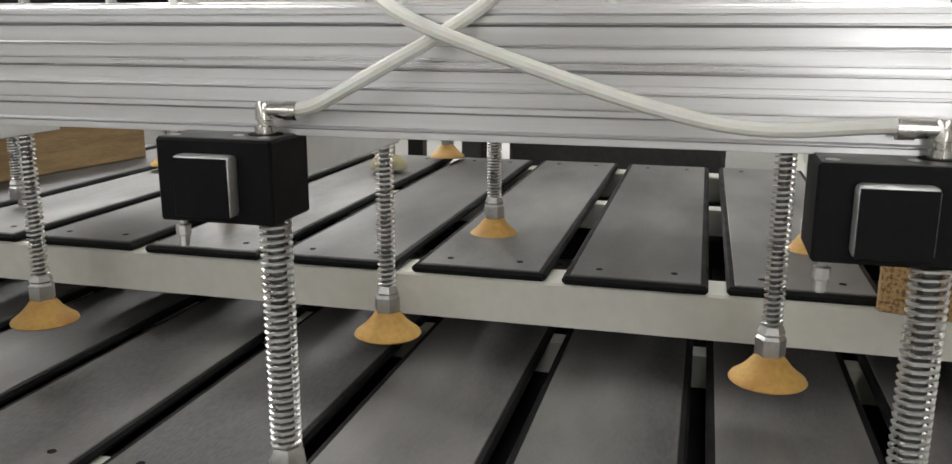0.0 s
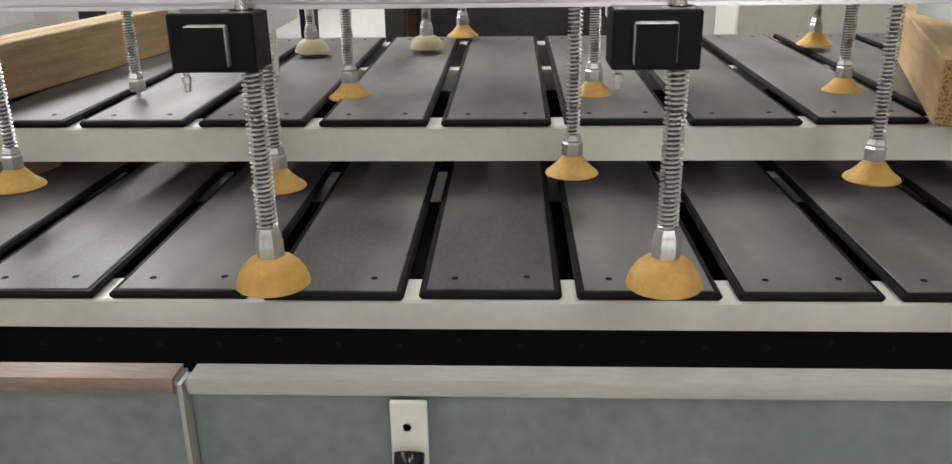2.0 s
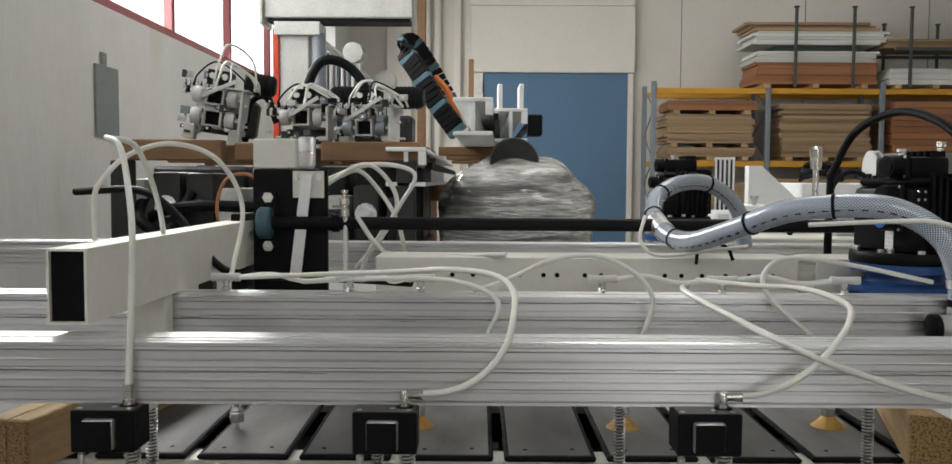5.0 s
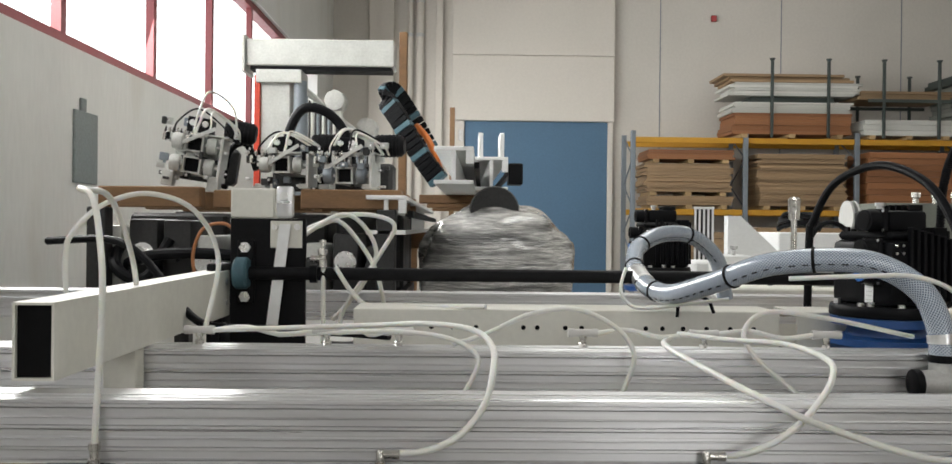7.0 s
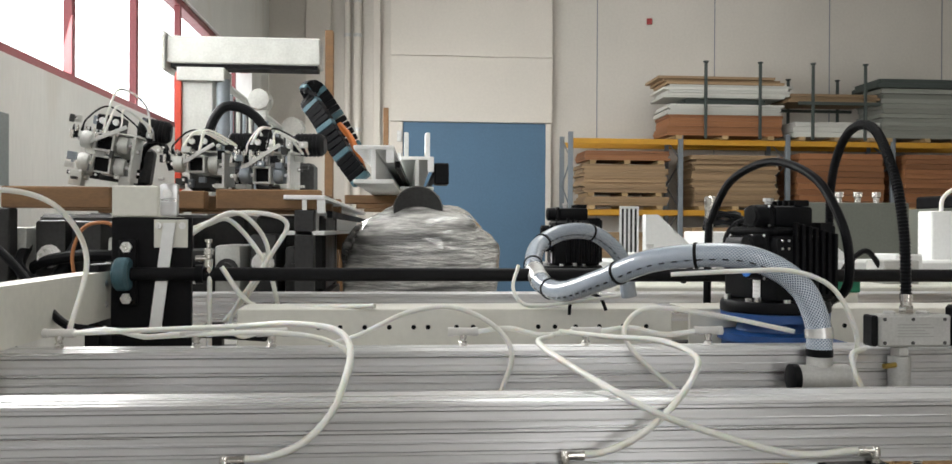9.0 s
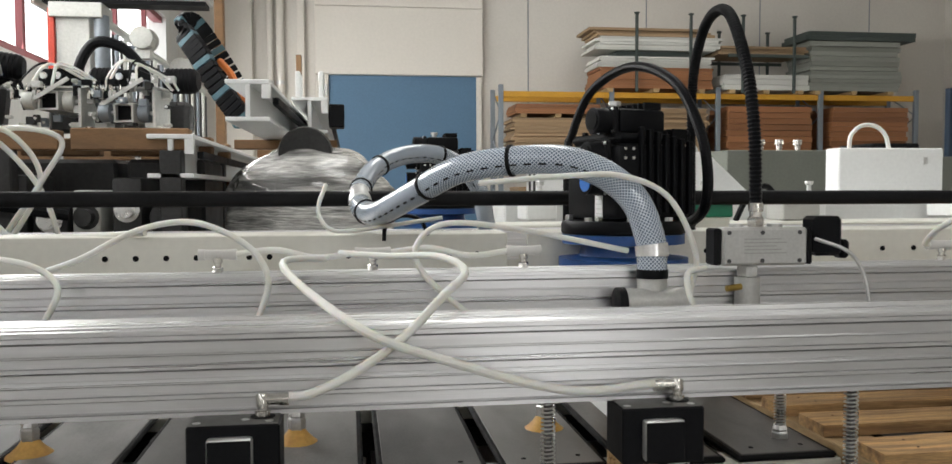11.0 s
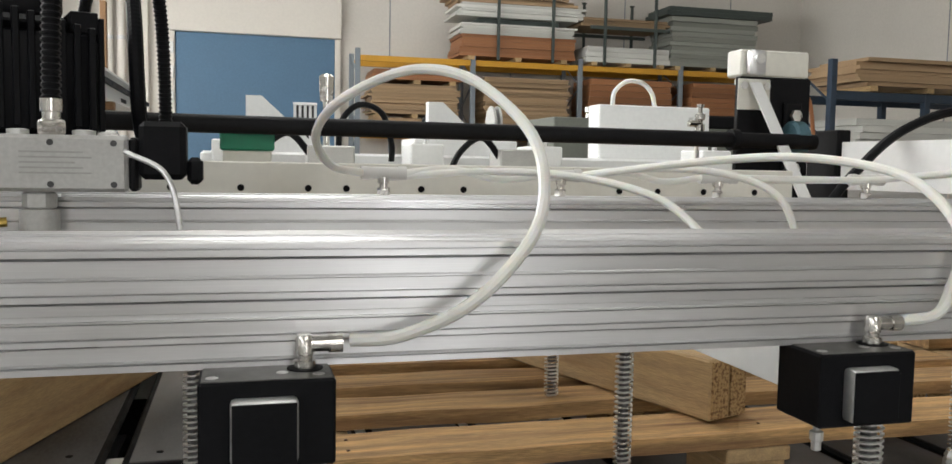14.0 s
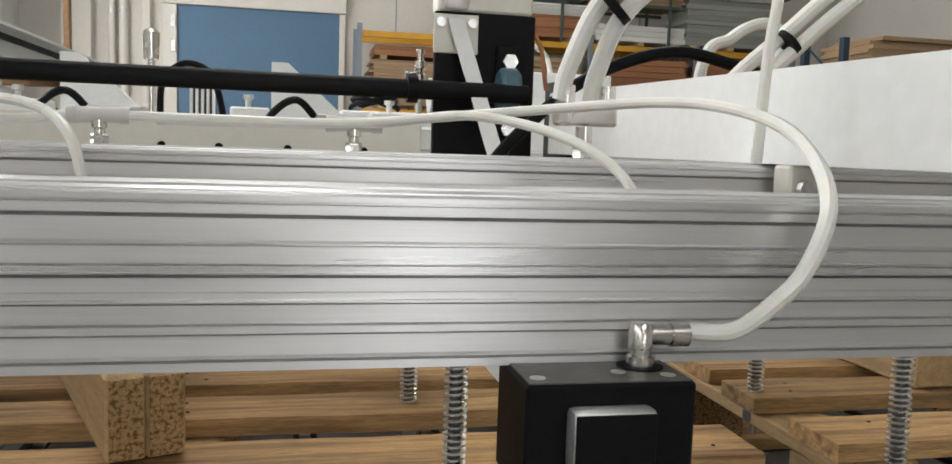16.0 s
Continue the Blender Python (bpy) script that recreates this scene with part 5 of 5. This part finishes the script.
# white machine castings behind the shaft
cast = thing("machine_bed", (0.9, 3.8, 0), "white painted machine bed with gussets and clamps", "machine")
part("bed", box(0.45, 3.2, 3.55, 3.9, 0, 1.18, 0.01), WHITE, cast)
part("bed_rail", box(0.3, 3.4, 2.9, 3.2, 0.6, 1.10, 0.006), PAINT, cast)
for x in (0.62, 1.35):
    bm = bmesh.new()
    vs = [bm.verts.new(p) for y in (3.6, 3.66) for p in ((x, y, 1.181), (x + 0.30, y, 1.181), (x + 0.06, y, 1.40), (x, y, 1.40))]
    for f in ((0, 1, 2, 3), (7, 6, 5, 4), (0, 4, 5, 1), (1, 5, 6, 2), (2, 6, 7, 3), (3, 7, 4, 0)):
        bm.faces.new([vs[i] for i in f])
    bmesh.ops.recalc_face_normals(bm, faces=bm.faces)
    part("gusset", bm, WHITE, cast)
part("clamp_post", lathe([(0.014, 0), (0.014, 0.2), (0.026, 0.205), (0.03, 0.30), (0.02, 0.31)], (0.93, 3.58, 1.181), 12), NICKEL, cast)
part("cable", sweep(smooth_line([(0.97, 3.5, 1.18), (0.98, 3.5, 1.30), (1.05, 3.5, 1.37), (1.14, 3.5, 1.34), (1.18, 3.5, 1.22), (1.18, 3.5, 1.15)]), 0.012, 8), BLACK, cast)
for x in (0.5, 1.22, 1.7, 2.45):
    part("clamp_block", box(x, x + 0.13, 3.3, 3.5, 1.10, 1.22, 0.006), WHITE, cast)
    part("knob", lathe([(0.010, 0), (0.010, 0.025), (0.018, 0.028), (0.018, 0.042)], (x + 0.06, 3.32, 1.22), 12), ZINC, cast)
for x in (0.82, 1.5):
    bx = thing("junction_box", (x, 3.1, 1.10), "small grey junction box with black leads", "box", "junction boxes")
    part("box", box(x, x + 0.16, 3.05, 3.2, 1.101, 1.20, 0.005), VALVE, bx)
    part("lead", sweep(smooth_line([(x + 0.02, 3.1, 1.16), (x - 0.06, 3.08, 1.24), (x - 0.14, 3.08, 1.19), (x - 0.18, 3.1, 1.1)]), 0.012, 8), BLACK, bx)
spool = thing("cable_reel", (2.0, 6.2, 0), "grey reel with a heap of black cable on a stand", "cable reel")
part("stand", box(1.75, 2.5, 6.0, 6.5, 0, 1.32, 0.01), WHITE, spool)
part("reel", lathe([(0.125, -0.03), (0.125, -0.015), (0.05, -0.014), (0.05, 0.014), (0.125, 0.015), (0.125, 0.03)], (2.38, 6.2, 1.446), 24, axis="X"), VALVE, spool)
for i in range(5):
    part("coil", sweep([Vector((1.98 + (0.16 - 0.01 * i) * math.cos(a * 0.35), 6.2 + 0.1 * math.sin(a * 0.35), 1.34 + 0.02 * i + 0.05 * abs(math.sin(a * 0.35 + i)))) for a in range(19)], 0.016, 8), BLACK, spool)

# blue rack by the east wall
BLUER = material("blue_rack_steel", (0.02, 0.04, 0.07), 0.5, 0.0, 0.1)
br = thing("blue_rack", (9.8, 11.0, 0), "dark blue steel rack carrying timber", "rack")
for x in (8.6, 10.2, 11.8):
    for y in (10.7, 11.6):
        part("upright", box(x, x + 0.1, y, y + 0.1, 0, 2.72, 0.008), BLUER, br)
for z in (1.1, 2.15):
    for y in (10.7, 11.6):
        part("beam", box(8.7, 11.8, y + 0.01, y + 0.08, z, z + 0.13, 0.008), BLUER, br)
for k in range(4):
    part("brace", rod((8.65, 10.75, 0.3 + 0.6 * k), (8.65, 11.65, 0.9 + 0.6 * k), 0.018, 6), BLUER, br)
stack(9.0, 11.4, 10.6, 11.7, 2.285, 2.75, 7, TAN, "loose pile of pine boards on the blue rack", 0.12)
stack(9.0, 11.5, 10.6, 11.7, 1.235, 1.9, 6, OFFWHITE, "pale boards on the lower shelf of the blue rack", 0.05)

# ---- stored machine parts by the west wall ----
DARKM = material("dark_oily_steel", (0.03, 0.03, 0.03), 0.5, 0.2, 0.3, 6, 50, 0.15)
OLDWOOD = material("old_timber", (0.20, 0.11, 0.05), 0.7, 0.0, 0.2, 4, 40, 0.3, (1, 6, 6))
PALE = material("pale_grey_casting", (0.52, 0.53, 0.50), 0.5, 0.1, 0.12, 8, 60, 0.08)
REDP = material("red_edge", (0.55, 0.05, 0.02), 0.45)

store = thing("storage_frame", (-1.7, 4.6, 0), "dark steel storage frame with timber bearers", "storage frame")
for x in (-2.6, -1.85, -1.1):
    for y in (4.0, 5.4):
        part("leg", box(x, x + 0.1, y, y + 0.1, 0, 1.42, 0.006), DARKM, store)
part("shelf", box(-2.65, -0.98, 4.0, 5.5, 0.90, 0.95), DARKM, store)
for x0, x1 in ((-2.62, -2.05), (-2.0, -1.45), (-1.4, -1.0)):
    part("drawer_block", box(x0, x1, 4.65, 5.35, 0.951, 1.40, 0.02), DARKM, store)
for y in (4.02, 4.7, 5.4):
    for x0, x1, low in ((-2.55, -2.02, 0.0), (-1.96, -1.56, 0.03), (-1.5, -0.97, 0.012)):
        part("bearer", box(x0, x1, y + low, y + 0.1 + low, 1.421, 1.53 - low * 0.5, 0.006), OLDWOOD, store)
random.seed(5)
for i in range(9):
    x, w, h = -2.6 + 0.18 * i, random.uniform(0.1, 0.17), random.uniform(0.24, 0.42)
    unit = tagged(put("spare_gearbox", box(x, x + w, 4.1, 4.5, 0.951, 0.951 + h, 0.02, seg=2), DARKM if i % 3 else PALE), "oily dark gear unit stored on the shelf", "gear unit", "stored gear units")
    part("shaft_end", lathe([(0.04, -0.06), (0.04, 0.0), (0.06, 0.001)], (x + w / 2, 4.09, 0.951 + h * 0.55), 14, axis="Y"), STEEL if i % 2 else DARKM, unit)


def carriage(at, turn, lean, kind, label):
    """A stored roller carriage: open square tubes, rollers, a black drive head, brackets, valves, bolts and thin hoses."""
    r = thing("roller_carriage", (0, 0, 0), label, "machine part", "stored carriages")
    for z in ((0.0, 0.115), (0.055,), (0.0,))[kind]:
        tube = part("square_tube", hollow(-0.047, 0.047, 0.0, 0.7, z + 0.005, z + 0.095, 0.009), CASTW, r)
        # near-black plate in place of the shade inside the square tube
        part("inside", box(-0.037, 0.037, 0.03, 0.04, z + 0.015, z + 0.085), VOID, tube)
        for sx in (-1, 1):
            for k in (0, 1) if kind == 0 else (0,):
                part("roller", lathe([(0.014, -0.026), (0.042, -0.024), (0.046, -0.012), (0.046, 0.012), (0.042, 0.024), (0.014, 0.026)], (sx * 0.085, 0.03 + 0.11 * k + 0.02 * sx, z + 0.05 - 0.02 * k), 20, axis="X"), (CASTW, PALE, UPRIGHT)[kind], r)
            part("axle", lathe([(0.010, -0.045), (0.010, 0.045)], (sx * 0.085, 0.03 + 0.02 * sx, z + 0.05), 10, axis="X"), STEEL, r)
    base = 0.215 if kind == 0 else 0.165
    part("cross_plate", box(-0.15, 0.17, 0.02, 0.16, base, base + 0.010, 0.002), CASTW, r)
    part("side_plate", box(0.135, 0.149, 0.01, 0.22, -0.02, base - 0.001, 0.002), CASTW, r)
    head = part("drive_head", box(-0.062, 0.062, 0.05, 0.20, base + 0.0105, base + 0.095, 0.005), BLACK, r)
    for sx in (-0.033, 0.033):
        part("head_bolt", lathe([(0.017, 0), (0.017, 0.010), (0.010, 0.013)], (sx, 0.037, base + 0.062), 12, axis="Y"), STEEL, head)
    part("motor", lathe([(0.055, 0.0), (0.062, 0.01), (0.062, 0.15), (0.045, 0.17)], (0.10, 0.30, base + 0.07), 18, axis="X"), BLACKPAINT, r)
    for i in range(6):
        part("motor_rib", lathe([(0.066, 0), (0.066, 0.006)], (0.115 + 0.022 * i, 0.30, base + 0.07), 18, axis="X"), BLACK, r)
    part("guard", box(-0.17, 0.17, 0.42, 0.55, -0.02, base - 0.02, 0.02), DARKM, r)
    part("link", box(-0.12, 0.12, 0.0, 0.010, -0.010, 0.010, 0.002, m=Matrix.Translation((0.0, -0.02, base - 0.02)) @ Matrix.Rotation(-0.55, 4, "Y")), CASTW, r)
    for i in range(8):
        x = -0.165 + 0.020 * i
        part("valve", box(x, x + 0.016, -0.015, 0.035, base - 0.055 + 0.006 * (i % 3), base - 0.012, 0.002), (NICKEL, BLACK, CASTW)[i % 3], r)
        part("nozzle", lathe([(0.006, 0), (0.006, 0.014), (0.0035, 0.015), (0.0035, 0.03)], (x + 0.008, 0.01, base - 0.012), 8), NICKEL if i % 2 else BLACK, r)
    for i in range(26):
        x, z = random.uniform(-0.20, 0.22), random.uniform(-0.05, base + 0.04)
        w, h, y = random.uniform(0.012, 0.045), random.uniform(0.012, 0.05), random.uniform(-0.03, 0.10)
        part("bracket", box(x, x + w, y, y + 0.03, z, z + h, 0.002), (CASTW, BLACK, UPRIGHT, PALE, DARKM)[i % 5], r)
        if i % 2:
            part("screw", lathe([(0.007, 0), (0.007, 0.006), (0.004, 0.008)], (x + w / 2, y - 0.009, z + h / 2), 8, axis="Y"), STEEL, r)
    for i in range(4):
        k, up = random.uniform(0.0, 0.10), random.uniform(0.04, 0.20 if kind == 0 else 0.08)
        part("hose", sweep(smooth_line([(-0.13 + 2 * k, 0.02, base - 0.01), (-0.11 + 2 * k, -0.01, base + up * 0.7), (-0.02 + k, 0.03, base + 0.06 + up), (0.10 + k, 0.10, base + up), (0.16 + k * 0.5, 0.18, base + 0.01)]), 0.0048 + 0.0012 * (i % 3), 7), HOSE if i else BLACK, r)
    for sx in (-0.12, 0.12):
        part("foot", box(sx - 0.03, sx + 0.03, 0.03, 0.12, -0.075 if kind == 0 else -0.022, 0.004, 0.003), PALE, r)
    r.matrix_basis = pose(*at, 0, lean, turn)
    return r


CASTW = material("off_white_casting", (0.56, 0.565, 0.54), 0.45, 0.0, 0.14, 9, 70, 0.08, stain=(0.30, 0.29, 0.26), stain_at=(0.56, 0.8))
random.seed(11)
carriage((-2.10, 4.1, 1.60), 6, 8, 0, "white carriage with rollers, black drive and hoses on timber")
carriage((-1.63, 4.15, 1.555), -4, 0, 1, "white tube carriage with pale rollers and a black drive head")
carriage((-1.29, 4.15, 1.555), -8, 0, 2, "white tube carriage with grey rollers and white links")


def ibeam(x, y0, y1, z, w, h, turn, label, mat=WHITE):
    r = thing("steel_girder", (0, 0, 0), label, "girder", "stored girders")
    t = 0.022
    part("flange", box(-w / 2, w / 2, 0, y1 - y0, h - t, h, 0.003), mat, r)
    part("flange", box(-w / 2, w / 2, 0, y1 - y0, 0, t, 0.003), mat, r)
    part("web", box(-t / 2, t / 2, 0.004, y1 - y0 - 0.004, t + 0.0005, h - t - 0.0005), mat, r)
    part("lip", box(w / 2 - 0.04, w / 2, 0, 0.05, h * 0.55, h - t - 0.0005), mat, r)
    part("rail", box(w / 2 + 0.001, w / 2 + 0.03, 0.1, y1 - y0, h * 0.45, h * 0.62), BLACKPAINT, r)
    r.matrix_basis = pose(x, y0, z, 0, 0, turn)
    return r


ibeam(-1.05, 4.0, 8.6, 1.29, 0.21, 0.205, 0, "white I-section girder lying on timber")
ibeam(-0.70, 4.05, 8.8, 1.56, 0.21, 0.20, -1.5, "white I-section girder half wrapped in clear film")
ibeam(-0.46, 5.2, 9.6, 1.58, 0.22, 0.22, 0, "short white I-section girder with upright lugs")
crate = thing("timber_trestle", (-0.8, 5.0, 0), "rough timber trestle under the girders", "trestle")
for y in (5.5, 6.9, 8.3):
    part("bearer", box(-1.25, -0.2, y, y + 0.12, 1.18, 1.287, 0.006), OLDWOOD, crate)
    part("packer", box(-0.95, -0.3, y + 0.01, y + 0.11, 1.497, 1.557, 0.004), OLDWOOD, crate)
    for x in (-1.2, -0.35):
        part("leg", box(x, x + 0.1, y + 0.005, y + 0.115, 0, 1.179, 0.006), OLDWOOD, crate)

gantry = thing("gantry_beam", (-1.7, 6.1, 0), "white box-section beam on a pale column", "gantry")
part("beam", box(-2.28, -1.17, 6.0, 6.25, 2.53, 2.73, 0.008), PALE, gantry)
part("end_plate", box(-2.31, -2.282, 5.97, 6.28, 2.48, 2.76, 0.004), PALE, gantry)
part("under_strip", box(-2.25, -1.19, 6.02, 6.2, 2.50, 2.529), BLACKPAINT, gantry)
part("column", box(-2.17, -1.95, 6.02, 6.24, 1.3, 2.46, 0.006), PALE, gantry)
part("column_head", box(-2.20, -1.86, 5.98, 6.26, 2.40, 2.4985, 0.004), PALE, gantry)
part("cylinder", rod((-1.88, 6.05, 1.4), (-1.88, 6.05, 2.42), 0.05, 18), UPRIGHT, gantry)
part("edge", box(-2.215, -2.172, 6.0, 6.04, 1.45, 2.46, 0.002), REDP, gantry, "red edge strip")
tagged(put("prop", box(-1.135, -1.075, 6.02, 6.12, 0, 2.80, 0.005), OLDWOOD), "upright brown timber prop against the beam", "timber")
tagged(put("prop", box(-0.80, -0.74, 9.75, 9.85, 0, 2.75, 0.005), OLDWOOD), "upright brown timber prop farther back", "timber")

ribbed = thing("ribbed_bellows", (-1.6, 7.0, 1.2), "grey ribbed guard that slopes down to the rear", "bellows")
for i in range(17):
    x, y = -2.05 + 0.0262 * i, 6.32 + 0.137 * i
    part("rib", box(x, x + 0.024, y, y + 0.05, 1.5, 2.47 - 0.018 * i, 0.003), UPRIGHT if i % 2 else PALE, ribbed)
    part("fold", box(x + 0.0245, x + 0.036, y + 0.06, y + 0.10, 1.5, 2.44 - 0.018 * i), DARKM, ribbed)
part("top_rail", rod((-2.06, 6.3, 2.53), (-1.62, 8.6, 2.20), 0.03, 8), PALE, ribbed)
for x, y, z in ((-1.62, 6.1, 2.28), (-1.40, 6.3, 2.10)):
    mo = thing("fan_motor", (x, y, z), "small pale round electric motor", "motor", "small motors")
    part("body", lathe([(0.05, -0.08), (0.075, -0.075), (0.075, 0.05), (0.085, 0.06), (0.085, 0.09), (0.03, 0.1)], (x, y, z), 22, axis="Y"), PALE, mo)
    for i in range(8):
        a = i * math.pi / 4
        part("fin", rod((x + 0.076 * math.cos(a), y - 0.06, z + 0.076 * math.sin(a)), (x + 0.076 * math.cos(a), y + 0.04, z + 0.076 * math.sin(a)), 0.006, 5), PALE, mo)
    part("foot", box(x - 0.05, x + 0.05, y - 0.05, y + 0.05, z - 0.14, z - 0.076), PALE, mo)
for pts, r in (([(-1.78, 5.2, 1.56), (-1.785, 5.2, 1.75), (-1.79, 5.2, 1.95), (-1.70, 5.2, 2.10), (-1.55, 5.2, 2.08), (-1.43, 5.2, 1.95), (-1.38, 5.2, 1.75), (-1.36, 5.2, 1.62)], 0.032),
               ([(-2.05, 4.6, 1.55), (-2.0, 4.5, 1.75), (-1.9, 4.5, 1.8), (-1.84, 4.5, 1.65)], 0.02), ([(-2.5, 4.3, 1.3), (-2.45, 4.0, 1.12), (-2.3, 4.0, 1.05), (-2.2, 4.1, 1.25)], 0.03),
               ([(-2.75, 4.6, 1.0), (-2.3, 4.0, 1.16), (-1.9, 3.95, 1.18), (-1.5, 4.0, 1.12)], 0.03)):
    tagged(put("black_hose", sweep(smooth_line(pts), r, 10), BLACK), "thick black hose over the stored carriages", "hose", "black hoses")
chain = thing("cable_chain", (-0.95, 4.9, 1.5), "black cable chain with blue and orange cables, standing on end", "cable chain")
line = smooth_line([(-0.80, 4.7, 1.62), (-0.93, 4.75, 1.80), (-1.05, 4.8, 2.0), (-1.13, 4.85, 2.12), (-1.09, 4.9, 2.17), (-0.98, 4.95, 2.02), (-0.85, 5.0, 1.80)], 6)
for i, p in enumerate(line[:-1]):
    d = (line[i + 1] - p).normalized()
    m = Matrix.Translation(p) @ d.to_track_quat("Z", "Y").to_matrix().to_4x4()
    part("link", box(-0.026, 0.026, -0.06, 0.06, -0.018, 0.018, 0.004, m=m), BLACK if i % 5 else BLUEGREY, chain)
part("cable", sweep(smooth_line([(-0.78, 4.75, 1.66), (-0.86, 4.8, 1.86), (-0.94, 4.85, 1.96)]), 0.02, 8), material("orange_cable", (0.6, 0.16, 0.02), 0.5), chain)

# film-wrapped machine head; the film's bright sheen is painted as pale bands over dark
FILM = material("film_with_painted_sheen", (0.68, 0.675, 0.65), 0.10, 0.0, 0.6, 2.6, 11, 1.0, (1.0, 1.0, 8), (0.16, 0.16, 0.155), (0.46, 0.62))
FILM.node_tree.nodes["Principled BSDF"].inputs["Coat Weight"].default_value = 1.0
for nd in FILM.node_tree.nodes:
    if nd.type == "BUMP":
        nd.inputs["Distance"].default_value = 0.03
wrap = thing("wrapped_machine", (-0.45, 4.6, 0), "machine head wound in glossy clear stretch film", "wrapped machine")
bm = bmesh.new()
bmesh.ops.create_icosphere(bm, subdivisions=5, radius=1.0)
for vtx in bm.verts:
    p = vtx.co.copy()
    k = 1 + 0.10 * noise.noise(p * 2.1) + 0.016 * noise.noise(Vector((p.x * 3, p.y * 3, p.z * 16 + p.x * 4)))
    sq = 0.78 if p.z < 0 else 1.0
    vtx.co = Vector((-0.44 + 0.47 * p.x * k, 4.75 + 0.42 * p.y * k, 1.13 + (0.36 if p.z > 0 else 0.5) * (abs(p.z) ** sq) * (1 if p.z > 0 else -1) * k))
part("film", bm, FILM, wrap, "crinkled film with its glossy streaks put into the colour")
part("wheel", lathe([(0.02, -0.06), (0.14, -0.055), (0.15, 0.0), (0.14, 0.055), (0.02, 0.06)], (-0.46, 4.62, 1.43), 28, axis="Y"), DARKM, wrap, "dark ribbed pulley under the film")
part("base", box(-0.95, 0.10, 4.35, 5.1, 0, 0.80, 0.02), DARKM, wrap)
grille = thing("slatted_frame", (-0.05, 5.2, 0.8), "small white slatted frame leaning behind the wrapped machine", "frame")
lean = Matrix.Translation((0, 0, 1.0)) @ Matrix.Shear("XZ", 4, (0.2, 0)) @ Matrix.Translation((0, 0, -1.0))
for i in range(5):
    part("slat", box(-0.150 + 0.029 * i, -0.136 + 0.029 * i, 5.20, 5.215, 1.0, 1.468, m=lean), WHITE, grille)
part("top_bar", box(-0.152, -0.018, 5.195, 5.22, 1.4685, 1.485, 0.002, m=lean), WHITE, grille)
part("backing", box(-0.150, -0.020, 5.222, 5.228, 1.0, 1.48, m=lean), DARKM, grille)
part("foot", box(-0.17, 0.01, 5.19, 5.23, 0.0, 0.999), PALE, grille)
lug = thing("lug_plates", (-0.46, 5.25, 1.80), "pair of upright white lug plates on the girder", "bracket")
for x in (-0.545, -0.405):
    part("lug", box(x, x + 0.03, 5.22, 5.5, 1.801, 1.96, 0.004), WHITE, lug)
part("black_motor", box(-0.345, -0.25, 5.21, 5.4, 1.62, 1.76, 0.008), BLACK, lug)
